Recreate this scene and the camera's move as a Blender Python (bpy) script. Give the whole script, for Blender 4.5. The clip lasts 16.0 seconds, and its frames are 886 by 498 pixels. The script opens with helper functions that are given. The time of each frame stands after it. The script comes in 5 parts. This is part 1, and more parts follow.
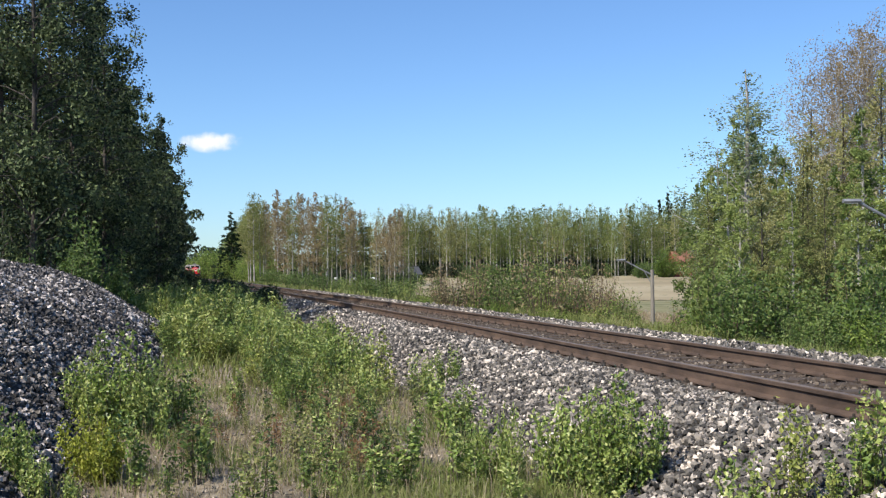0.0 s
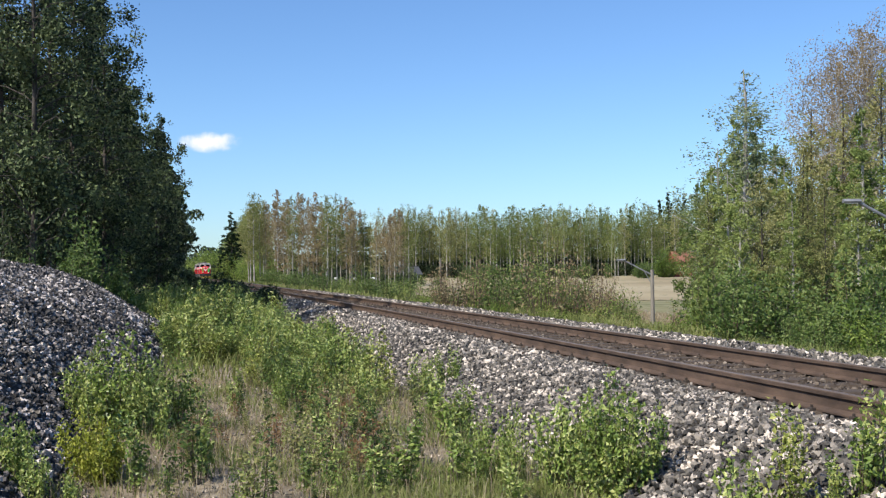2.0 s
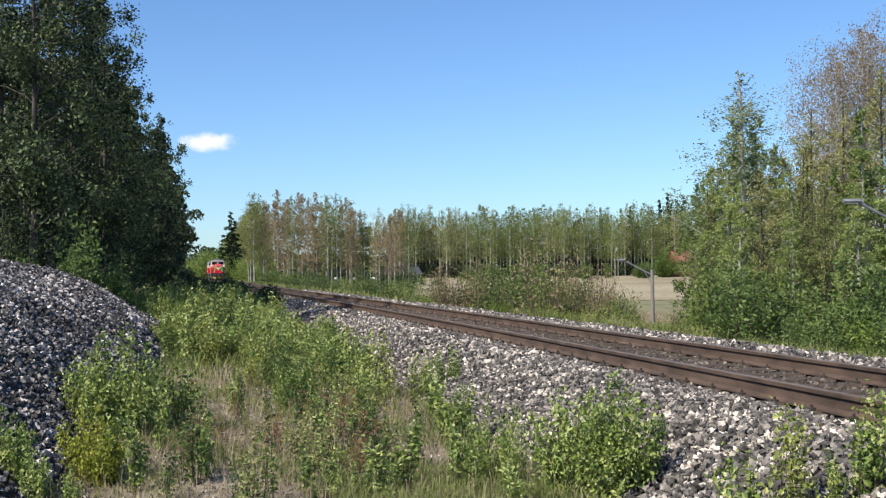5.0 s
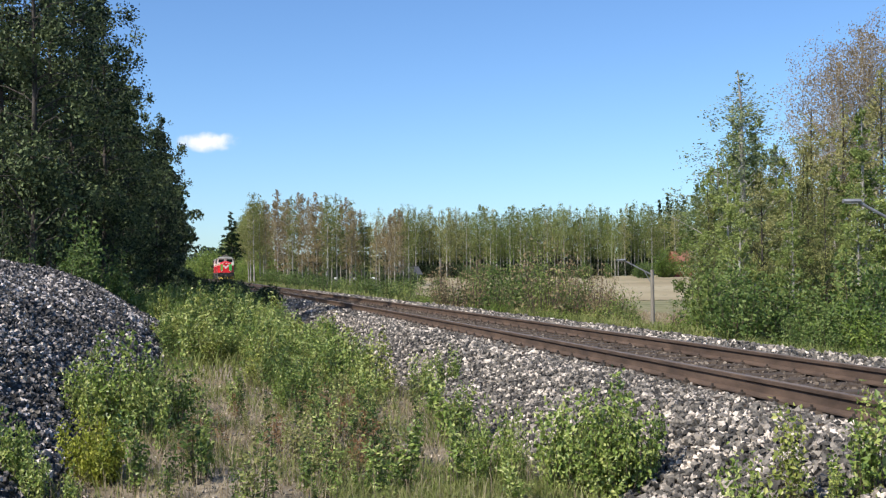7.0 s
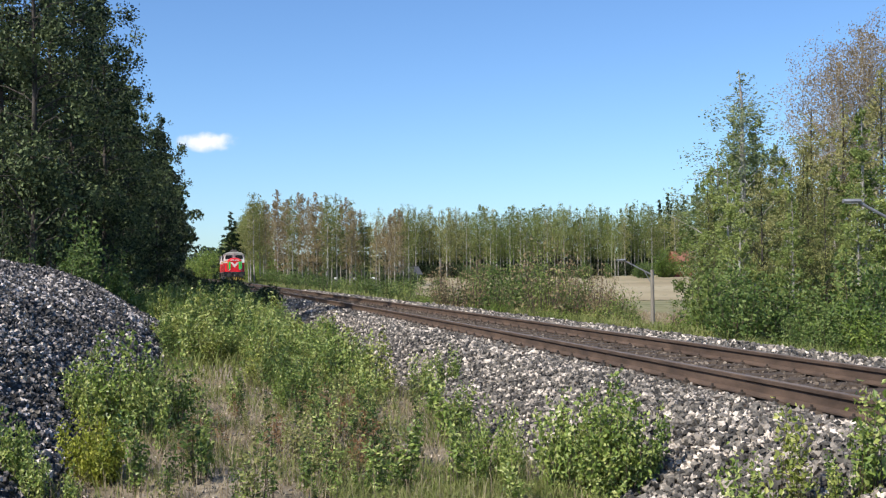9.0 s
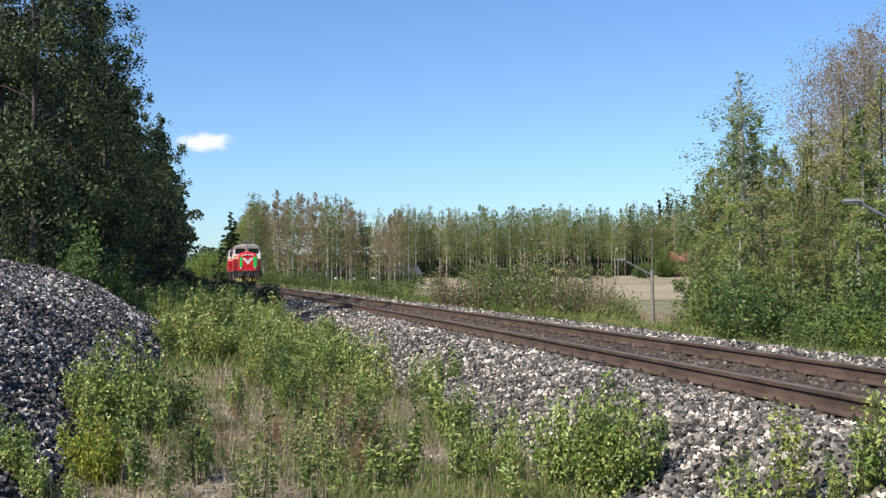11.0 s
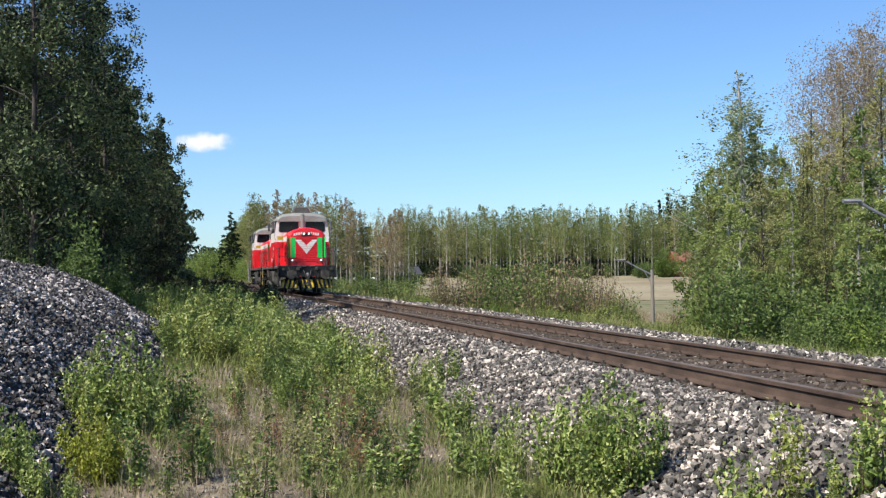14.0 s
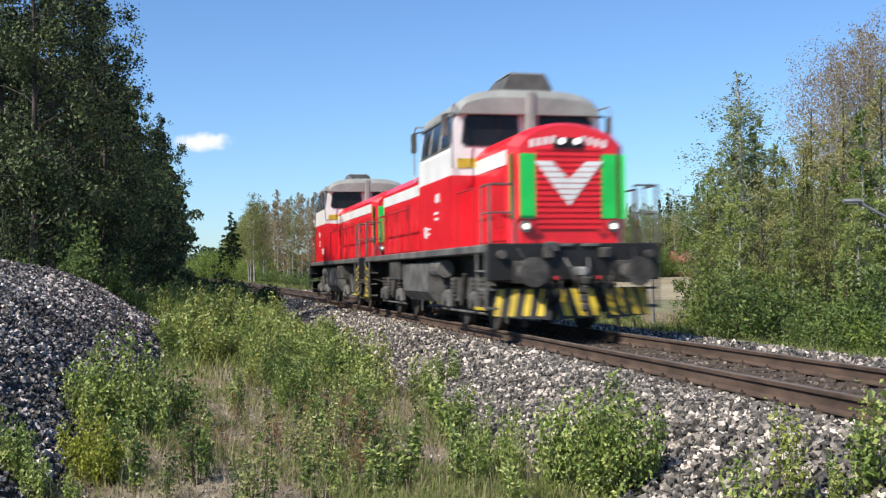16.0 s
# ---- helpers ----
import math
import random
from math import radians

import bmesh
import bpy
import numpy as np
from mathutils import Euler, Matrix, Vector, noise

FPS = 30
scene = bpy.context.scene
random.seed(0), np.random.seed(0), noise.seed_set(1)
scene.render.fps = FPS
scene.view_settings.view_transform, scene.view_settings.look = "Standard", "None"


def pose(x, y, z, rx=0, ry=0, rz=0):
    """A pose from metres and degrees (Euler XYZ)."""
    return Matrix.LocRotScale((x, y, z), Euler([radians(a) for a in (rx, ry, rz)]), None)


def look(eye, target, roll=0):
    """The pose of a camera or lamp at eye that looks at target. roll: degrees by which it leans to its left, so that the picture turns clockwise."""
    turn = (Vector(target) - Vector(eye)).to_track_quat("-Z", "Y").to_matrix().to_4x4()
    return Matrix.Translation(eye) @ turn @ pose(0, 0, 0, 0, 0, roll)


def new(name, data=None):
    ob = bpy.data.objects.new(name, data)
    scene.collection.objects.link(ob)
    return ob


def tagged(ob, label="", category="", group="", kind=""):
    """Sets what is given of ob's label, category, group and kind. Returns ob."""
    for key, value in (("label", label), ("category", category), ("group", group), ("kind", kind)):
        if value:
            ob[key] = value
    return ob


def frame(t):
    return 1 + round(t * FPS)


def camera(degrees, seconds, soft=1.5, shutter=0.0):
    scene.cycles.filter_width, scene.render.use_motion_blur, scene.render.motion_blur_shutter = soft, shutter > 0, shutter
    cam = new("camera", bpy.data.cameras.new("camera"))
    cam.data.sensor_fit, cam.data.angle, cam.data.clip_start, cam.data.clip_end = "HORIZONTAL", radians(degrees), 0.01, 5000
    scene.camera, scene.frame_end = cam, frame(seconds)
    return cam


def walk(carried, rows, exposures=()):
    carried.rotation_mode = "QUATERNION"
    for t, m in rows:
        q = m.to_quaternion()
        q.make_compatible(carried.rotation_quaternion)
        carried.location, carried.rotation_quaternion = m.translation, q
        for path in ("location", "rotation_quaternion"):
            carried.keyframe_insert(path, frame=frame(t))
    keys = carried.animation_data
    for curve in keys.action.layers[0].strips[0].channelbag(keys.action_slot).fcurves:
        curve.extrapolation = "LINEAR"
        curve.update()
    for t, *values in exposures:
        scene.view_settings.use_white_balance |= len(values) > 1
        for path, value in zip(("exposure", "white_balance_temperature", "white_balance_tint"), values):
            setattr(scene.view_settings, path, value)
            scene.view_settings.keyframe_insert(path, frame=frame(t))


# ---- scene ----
cam = camera(43.7, 16.0, soft=1.25, shutter=0.5)
EYE = (0.0, 0.0, 1.004)
STAND = look(EYE, (0.0, 100.0, 1.004 + 2.154), -0.61)
walk(cam, [(0.0, STAND), (16.0, STAND)])

# ---- light ----
SUN_AZ, SUN_EL = radians(225), radians(44)   # compass-like: 0 along +y, clockwise
world = bpy.data.worlds.new("sky")
scene.world = world
world.use_nodes = True
wn = world.node_tree
sky = wn.nodes.new("ShaderNodeTexSky")
sky.sky_type, sky.sun_disc = "NISHITA", False
sky.sun_elevation, sky.sun_rotation = SUN_EL, SUN_AZ
sky.air_density, sky.dust_density, sky.ozone_density = 1.0, 0.3, 2.0
tint = wn.nodes.new("ShaderNodeMix")
tint.data_type, tint.blend_type = "RGBA", "MULTIPLY"
tint.inputs["Factor"].default_value = 1.0
tint.inputs["B"].default_value = (0.72, 0.95, 1.25, 1)
wn.links.new(sky.outputs[0], tint.inputs["A"])
wn.links.new(tint.outputs["Result"], wn.nodes["Background"].inputs[0])
wn.nodes["Background"].inputs[1].default_value = 0.096
sun_dir = Vector((math.sin(SUN_AZ) * math.cos(SUN_EL), math.cos(SUN_AZ) * math.cos(SUN_EL), math.sin(SUN_EL)))
sun = new("sun", bpy.data.lights.new("sun", "SUN"))
sun.data.energy, sun.data.angle, sun.data.color = 5.0, radians(0.53), (1.0, 0.93, 0.82)
sun.matrix_world = look(sun_dir * 50, (0, 0, 0))
scene.view_settings.exposure = 0.43

# ---- materials ----


def material(name, colors, scale=6.0, rough=0.8, metal=0.0, bump=0.0, bump_scale=40.0, grain=0.25, island=0.0,
             per_object=0.0, translucent=0.0, emit=0.0, spec=0.5, stretch=(1, 1, 1), coat=0.0):
    """A surface whose colour runs through the given colours by two scales of noise."""
    m = bpy.data.materials.new(name)
    m.use_nodes = True
    nt = m.node_tree
    bsdf = nt.nodes["Principled BSDF"]
    link = nt.links.new
    tc = nt.nodes.new("ShaderNodeTexCoord")
    mp = nt.nodes.new("ShaderNodeMapping")
    mp.inputs["Scale"].default_value = stretch
    link(tc.outputs["Object"], mp.inputs[0])
    n1 = nt.nodes.new("ShaderNodeTexNoise")
    n1.inputs["Scale"].default_value, n1.inputs["Detail"].default_value = scale, 6
    n2 = nt.nodes.new("ShaderNodeTexNoise")
    n2.inputs["Scale"].default_value, n2.inputs["Detail"].default_value = scale * 9, 3
    link(mp.outputs[0], n1.inputs[0]), link(mp.outputs[0], n2.inputs[0])
    mix = nt.nodes.new("ShaderNodeMath")
    mix.operation = "MULTIPLY_ADD"
    link(n2.outputs[0], mix.inputs[0])
    mix.inputs[1].default_value = grain
    link(n1.outputs[0], mix.inputs[2])
    value = mix.outputs[0]
    shift = -grain / 2
    for node, socket, amount in (("ShaderNodeNewGeometry", "Random Per Island", island), ("ShaderNodeObjectInfo", "Random", per_object)):
        if amount:
            src = nt.nodes.new(node)
            add = nt.nodes.new("ShaderNodeMath")
            add.operation = "MULTIPLY_ADD"
            link(src.outputs[socket], add.inputs[0])
            add.inputs[1].default_value = amount
            link(value, add.inputs[2])
            value = add.outputs[0]
            shift -= amount / 2
    off = nt.nodes.new("ShaderNodeMath")
    off.operation = "ADD"
    link(value, off.inputs[0])
    off.inputs[1].default_value = shift
    ramp = nt.nodes.new("ShaderNodeValToRGB")
    el = ramp.color_ramp.elements
    lo, hi = (0.3, 0.7) if not (island or per_object) else (0.12, 0.88)
    while len(el) < len(colors):
        el.new(0.5)
    for i, c in enumerate(colors):
        el[i].position = lo + (hi - lo) * i / max(1, len(colors) - 1)
        el[i].color = (*c, 1)
    link(off.outputs[0], ramp.inputs[0])
    link(ramp.outputs[0], bsdf.inputs["Base Color"])
    bsdf.inputs["Roughness"].default_value, bsdf.inputs["Metallic"].default_value = rough, metal
    bsdf.inputs["Specular IOR Level"].default_value = spec
    bsdf.inputs["Coat Weight"].default_value = coat
    if bump:
        nb = nt.nodes.new("ShaderNodeTexNoise")
        nb.inputs["Scale"].default_value, nb.inputs["Detail"].default_value = bump_scale, 5
        link(mp.outputs[0], nb.inputs[0])
        bp = nt.nodes.new("ShaderNodeBump")
        bp.inputs["Strength"].default_value, bp.inputs["Distance"].default_value = bump, 0.02
        link(nb.outputs[0], bp.inputs["Height"])
        link(bp.outputs[0], bsdf.inputs["Normal"])
    if emit:
        bsdf.inputs["Emission Color"].default_value = (1.0, 0.95, 0.85, 1)
        bsdf.inputs["Emission Strength"].default_value = emit
    if translucent:
        tr = nt.nodes.new("ShaderNodeBsdfTranslucent")
        link(ramp.outputs[0], tr.inputs[0])
        mx = nt.nodes.new("ShaderNodeMixShader")
        mx.inputs[0].default_value = translucent
        link(bsdf.outputs[0], mx.inputs[1]), link(tr.outputs[0], mx.inputs[2])
        link(mx.outputs[0], nt.nodes["Material Output"].inputs[0])
    return m


M = {}
M["soil"] = material("soil", [(0.11, 0.087, 0.06), (0.21, 0.172, 0.12), (0.33, 0.28, 0.21)], 0.6, 0.95, bump=0.6, bump_scale=18, grain=0.5)
# heap core colour: near black, painting the shade in gaps between the stones
M["heap_gap_shade"] = material("heap_gap_shade", [(0.015, 0.014, 0.013), (0.035, 0.032, 0.03)], 6, 0.95, bump=0.8, bump_scale=30)
M["stone"] = material("stone", [(0.032, 0.029, 0.026), (0.066, 0.060, 0.053), (0.115, 0.104, 0.091), (0.175, 0.156, 0.134), (0.275, 0.238, 0.20), (0.68, 0.59, 0.50)], 3, 0.85, bump=0.35, bump_scale=60, grain=0.2, island=0.75)
M["stone_piece"] = material("stone_piece", [(0.032, 0.029, 0.026), (0.066, 0.060, 0.053), (0.115, 0.104, 0.091), (0.175, 0.156, 0.134), (0.275, 0.238, 0.20), (0.68, 0.59, 0.50)], 3, 0.85, bump=0.35, bump_scale=60, grain=0.2, per_object=0.75)
M["stone_dark"] = material("stone_dark", [(0.018, 0.017, 0.017), (0.038, 0.035, 0.034), (0.066, 0.061, 0.058), (0.115, 0.104, 0.10), (0.27, 0.24, 0.225), (0.66, 0.59, 0.55)], 1.2, 0.85, bump=0.35, bump_scale=60, grain=0.2, island=0.72)
M["stone_track"] = material("stone_track", [(0.026, 0.018, 0.013), (0.056, 0.041, 0.03), (0.098, 0.075, 0.056), (0.23, 0.19, 0.15)], 3, 0.9, bump=0.35, bump_scale=60, grain=0.2, island=0.6)
M["rust"] = material("rust", [(0.045, 0.028, 0.019), (0.080, 0.051, 0.035), (0.115, 0.074, 0.051)], 2.5, 0.85, bump=0.3, bump_scale=90, stretch=(1, 1, 3))
M["rail_top"] = material("rail_top", [(0.11, 0.082, 0.064), (0.17, 0.135, 0.11)], 1.5, 0.66, metal=0.15, grain=0.1)
M["concrete"] = material("concrete", [(0.05, 0.036, 0.026), (0.09, 0.066, 0.048)], 4, 0.92, bump=0.4, bump_scale=50)
M["clip"] = material("clip", [(0.02, 0.015, 0.012), (0.05, 0.035, 0.025)], 8, 0.8)
# near-black green: the shade of the wood edge is put into the leaf colour
M["leaf_shade"] = material("leaf_shade", [(0.008, 0.015, 0.007), (0.029, 0.047, 0.018), (0.15, 0.19, 0.08)], 0.5, 0.55, grain=0.2, island=0.6, per_object=0.35, translucent=0.16, spec=0.22)
M["leaf_birch"] = material("leaf_birch", [(0.08, 0.125, 0.032), (0.175, 0.235, 0.06), (0.34, 0.385, 0.125)], 0.4, 0.5, grain=0.2, island=0.6, per_object=0.5, translucent=0.35, spec=0.3)
M["leaf_pale"] = material("leaf_pale", [(0.11, 0.15, 0.07), (0.21, 0.26, 0.13), (0.36, 0.40, 0.23)], 0.4, 0.5, grain=0.2, island=0.6, translucent=0.35, spec=0.35)
M["leaf_far"] = material("leaf_far", [(0.10, 0.135, 0.04), (0.185, 0.225, 0.065), (0.31, 0.335, 0.125)], 0.4, 0.55, grain=0.2, island=0.5, per_object=0.4, translucent=0.35, spec=0.25)
M["leaf_bright"] = material("leaf_bright", [(0.06, 0.105, 0.018), (0.14, 0.21, 0.036), (0.29, 0.36, 0.085)], 0.6, 0.5, grain=0.2, island=0.6, per_object=0.35, translucent=0.35, spec=0.3)
M["leaf_shoot"] = material("leaf_shoot", [(0.062, 0.108, 0.019), (0.185, 0.26, 0.048), (0.42, 0.455, 0.15)], 1.2, 0.45, grain=0.3, island=0.7, per_object=0.35, translucent=0.22, spec=0.5)
M["leaf_mid"] = material("leaf_mid", [(0.035, 0.068, 0.016), (0.095, 0.15, 0.034), (0.22, 0.28, 0.085)], 0.5, 0.5, grain=0.2, island=0.65, per_object=0.35, translucent=0.3, spec=0.3)
M["leaf_lime"] = material("leaf_lime", [(0.09, 0.12, 0.022), (0.225, 0.265, 0.047), (0.45, 0.45, 0.14)], 1.2, 0.45, grain=0.3, island=0.7, translucent=0.22, spec=0.5)
M["bed_far"] = material("bed_far", [(0.05, 0.042, 0.036), (0.10, 0.086, 0.073)], 3, 0.95, bump=0.8, bump_scale=25, grain=0.5)
M["leaf_yellow"] = material("leaf_yellow", [(0.14, 0.175, 0.02), (0.27, 0.30, 0.04), (0.48, 0.47, 0.10)], 1.2, 0.5, grain=0.3, island=0.6, translucent=0.3, spec=0.3)
M["leaf_olive"] = material("leaf_olive", [(0.09, 0.115, 0.035), (0.20, 0.215, 0.07), (0.37, 0.35, 0.15)], 0.4, 0.6, grain=0.2, island=0.6, per_object=0.5, translucent=0.3, spec=0.2)
M["leaf_bud"] = material("leaf_bud", [(0.19, 0.145, 0.08), (0.29, 0.22, 0.125), (0.34, 0.30, 0.165)], 0.4, 0.7, grain=0.2, island=0.5, per_object=0.35, translucent=0.25, spec=0.2)
M["leaf_red"] = material("leaf_red", [(0.15, 0.085, 0.042), (0.23, 0.135, 0.065), (0.26, 0.20, 0.09)], 1.5, 0.7, grain=0.2, island=0.5, translucent=0.25, spec=0.2)
M["needle"] = material("needle", [(0.012, 0.026, 0.012), (0.025, 0.045, 0.018), (0.04, 0.065, 0.026)], 0.4, 0.7, grain=0.2, island=0.4, translucent=0.1, spec=0.2)
M["bark"] = material("bark", [(0.02, 0.017, 0.014), (0.042, 0.036, 0.03), (0.08, 0.07, 0.061)], 5, 0.9, bump=0.5, bump_scale=25, stretch=(1, 1, 0.3))
M["bark_far"] = material("bark_far", [(0.10, 0.09, 0.08), (0.32, 0.30, 0.27), (0.52, 0.49, 0.45)], 1.2, 0.85, stretch=(1, 1, 0.6))
M["twig"] = material("twig", [(0.05, 0.035, 0.025), (0.12, 0.085, 0.06)], 9, 0.85)
M["grass"] = material("grass", [(0.11, 0.15, 0.035), (0.19, 0.22, 0.065), (0.30, 0.28, 0.13)], 0.5, 0.6, grain=0.2, island=0.5, translucent=0.3, spec=0.2)
M["straw"] = material("straw", [(0.18, 0.14, 0.085), (0.31, 0.25, 0.16), (0.44, 0.37, 0.255)], 0.9, 0.8, grain=0.2, island=0.6, translucent=0.2, spec=0.2)
M["red"] = material("red", [(0.60, 0.010, 0.018), (0.73, 0.014, 0.025), (0.78, 0.024, 0.032)], 1.1, 0.36, grain=0.2, bump=0.04, bump_scale=12, coat=0.15)
M["red_dull"] = material("red_dull", [(0.30, 0.012, 0.016), (0.42, 0.016, 0.022), (0.46, 0.03, 0.03)], 1.1, 0.5, grain=0.3)
M["white"] = material("white", [(0.66, 0.65, 0.62), (0.80, 0.79, 0.77)], 1.5, 0.4, grain=0.3)
M["roof_grey"] = material("roof_grey", [(0.20, 0.205, 0.19), (0.31, 0.32, 0.295)], 1.2, 0.6, grain=0.3)
M["fan_grey"] = material("fan_grey", [(0.055, 0.054, 0.05), (0.11, 0.107, 0.10)], 3, 0.7, grain=0.4)
M["green"] = material("green", [(0.012, 0.46, 0.075), (0.02, 0.60, 0.10)], 2.5, 0.4, grain=0.2)
M["frame_grey"] = material("frame_grey", [(0.045, 0.044, 0.042), (0.10, 0.098, 0.092), (0.17, 0.163, 0.15)], 3, 0.7, grain=0.5)
M["black"] = material("black", [(0.004, 0.004, 0.004), (0.014, 0.0135, 0.013)], 4, 0.6, grain=0.4)
M["bogie"] = material("bogie", [(0.018, 0.017, 0.016), (0.05, 0.046, 0.041), (0.10, 0.09, 0.077)], 3.5, 0.8, grain=0.5, bump=0.3)
M["yellow"] = material("yellow", [(0.30, 0.21, 0.02), (0.52, 0.37, 0.025), (0.66, 0.48, 0.035)], 3, 0.5, grain=0.4)
M["steel"] = material("steel", [(0.28, 0.27, 0.26), (0.42, 0.41, 0.40)], 4, 0.4, metal=0.6)
M["glass_dark"] = material("glass_dark", [(0.008, 0.010, 0.012), (0.014, 0.016, 0.018)], 2, 0.08, spec=0.22, grain=0.1)
M["lamp_on"] = material("lamp_on", [(0.9, 0.9, 0.85), (0.95, 0.95, 0.9)], 2, 0.3, emit=0.7)
M["lamp_glass"] = material("lamp_glass", [(0.6, 0.6, 0.58), (0.8, 0.8, 0.78)], 2, 0.15)
M["pole_wood"] = material("pole_wood", [(0.14, 0.125, 0.105), (0.24, 0.22, 0.19)], 3, 0.85, stretch=(4, 4, 0.5), grain=0.5)
M["galvanised"] = material("galvanised", [(0.20, 0.205, 0.21), (0.32, 0.325, 0.33)], 5, 0.45, metal=0.5, grain=0.3)
M["field"] = material("field", [(0.235, 0.185, 0.10), (0.31, 0.255, 0.15), (0.36, 0.30, 0.19)], 0.03, 0.95, grain=0.3)
M["meadow"] = material("meadow", [(0.12, 0.125, 0.045), (0.19, 0.175, 0.08), (0.27, 0.225, 0.13)], 0.25, 0.95, grain=0.5, bump=0.5, bump_scale=3)
M["barn"] = material("barn", [(0.05, 0.045, 0.042), (0.10, 0.09, 0.085)], 2, 0.85, grain=0.4)
M["barn_roof"] = material("barn_roof", [(0.04, 0.042, 0.048), (0.07, 0.072, 0.078)], 2, 0.7, grain=0.4)
M["tile_roof"] = material("tile_roof", [(0.20, 0.08, 0.05), (0.28, 0.12, 0.08)], 1.5, 0.8, grain=0.5)
M["plank_red"] = material("plank_red", [(0.20, 0.045, 0.03), (0.30, 0.075, 0.05)], 1.5, 0.85, grain=0.5)

# ---- mesh helpers ----
rng = np.random.default_rng(7)


def mesh_np(name, V, F, mat, smooth=False):
    """A mesh from arrays of corners and of equally sided faces."""
    me = bpy.data.meshes.new(name)
    V, F = np.asarray(V, np.float32), np.asarray(F, np.int32)
    me.vertices.add(len(V))
    me.vertices.foreach_set("co", V.ravel())
    n, k = F.shape
    me.loops.add(n * k)
    me.loops.foreach_set("vertex_index", F.ravel())
    me.polygons.add(n)
    me.polygons.foreach_set("loop_start", np.arange(n, dtype=np.int32) * k)
    me.polygons.foreach_set("use_smooth", np.full(n, smooth))
    me.update(calc_edges=True)
    me.materials.append(mat)
    return me


def part(name, bm, mat, parent, label="", smooth=False):
    """Link a bmesh as one mesh object under a thing or a part."""
    me = bpy.data.meshes.new(name)
    bm.normal_update()
    bm.to_mesh(me)
    bm.free()
    me.materials.append(mat)
    if smooth:
        me.shade_smooth()
    ob = new(name, me)
    ob.parent = parent
    return tagged(ob, label)


def mesh_part(name, me, parent, label=""):
    ob = new(name, me)
    ob.parent = parent
    return tagged(ob, label)


def box(x, y, z, dx, dy, dz, bevel=0.0, bm=None, rot=None):
    """A bevelled box about (x, y, z), added to bm."""
    bm = bm or bmesh.new()
    m = Matrix.Translation((x, y, z)) @ (rot or Matrix()) @ Matrix.Diagonal((dx, dy, dz, 1))
    vs = bmesh.ops.create_cube(bm, size=1, matrix=m)["verts"]
    if bevel:
        es = {e for v in vs for e in v.link_edges}
        bmesh.ops.bevel(bm, geom=list(es), offset=bevel, segments=1, affect="EDGES")
    return bm


def rod(a, b, r, bm=None, seg=8, r2=None):
    """A round bar from a to b, added to bm."""
    bm = bm or bmesh.new()
    a, b = Vector(a), Vector(b)
    d = b - a
    m = Matrix.Translation((a + b) / 2) @ d.to_track_quat("Z", "Y").to_matrix().to_4x4()
    bmesh.ops.create_cone(bm, cap_ends=True, segments=seg, radius1=r, radius2=r if r2 is None else r2, depth=d.length, matrix=m)
    return bm


def prism(profile, x0, x1, bm=None, axis="x", profile2=None):
    """A solid whose outline, given in the plane across the axis, runs from x0 to x1."""
    bm = bm or bmesh.new()

    def at(p, x):
        return (x, p[0], p[1]) if axis == "x" else ((p[0], x, p[1]) if axis == "y" else (p[0], p[1], x))
    a = [bm.verts.new(at(p, x0)) for p in profile]
    b = [bm.verts.new(at(p, x1)) for p in (profile2 or profile)]
    n = len(a)
    bm.faces.new(a), bm.faces.new(b[::-1])
    for i in range(n):
        bm.faces.new((a[i], b[i], b[(i + 1) % n], a[(i + 1) % n]))
    bmesh.ops.recalc_face_normals(bm, faces=bm.faces[:])
    return bm


def empty(name, m=None, label="", category="", group="", kind=""):
    ob = new(name)
    ob.empty_display_size = 0.2
    if m is not None:
        ob.matrix_basis = m
    return tagged(ob, label, category, group, kind)


# ---- the line of the track ----
SG = np.arange(-60, 460, 0.5)
_mid = SG[:-1] + 0.25


def _heading(q):
    return 1.773149 + 1.1726e-03 * q + -2.3903e-05 * q ** 2 / 2 + 2.7500e-05 * np.maximum(q - 60, 0) ** 2 / 2


_tx = np.concatenate([[0], np.cumsum(np.cos(_heading(_mid)) * 0.5)])
_ty = np.concatenate([[0], np.cumsum(np.sin(_heading(_mid)) * 0.5)])
_tx += 5.23822 - _tx[120]
_ty += 3.14759 - _ty[120]


def track(s, off=0.0):
    """The point of the track s metres on, off metres to its far side, and its heading."""
    th = np.interp(s, SG, _heading(SG))
    return np.interp(s, SG, _tx) + np.sin(th) * off, np.interp(s, SG, _ty) - np.cos(th) * off, th


def across(x, y):
    """How far a place lies from the middle of the track, positive on the far side."""
    return (x - np.interp(y, _ty, _tx)) * 0.976


def hump(x, y, k=1.0):
    return np.sin(x * 1.3 * k + 1.7) * np.sin(y * 1.1 * k + 0.4) + 0.5 * np.sin(x * 3.1 * k + y * 2.3 * k)


def bed_z(u):
    """The height of the ballast across the track."""
    a = np.abs(u)
    far = np.interp(u, [0, 0.7, 1.3, 2.7, 3.6, 4.0], [-0.20, -0.20, -0.19, -0.19, -0.50, -0.62])
    near = np.interp(a, [0, 0.7, 1.3, 1.75, 3.15, 3.5], [-0.20, -0.20, -0.19, -0.20, -0.70, -0.80])
    return np.where(u > 0, far, near)


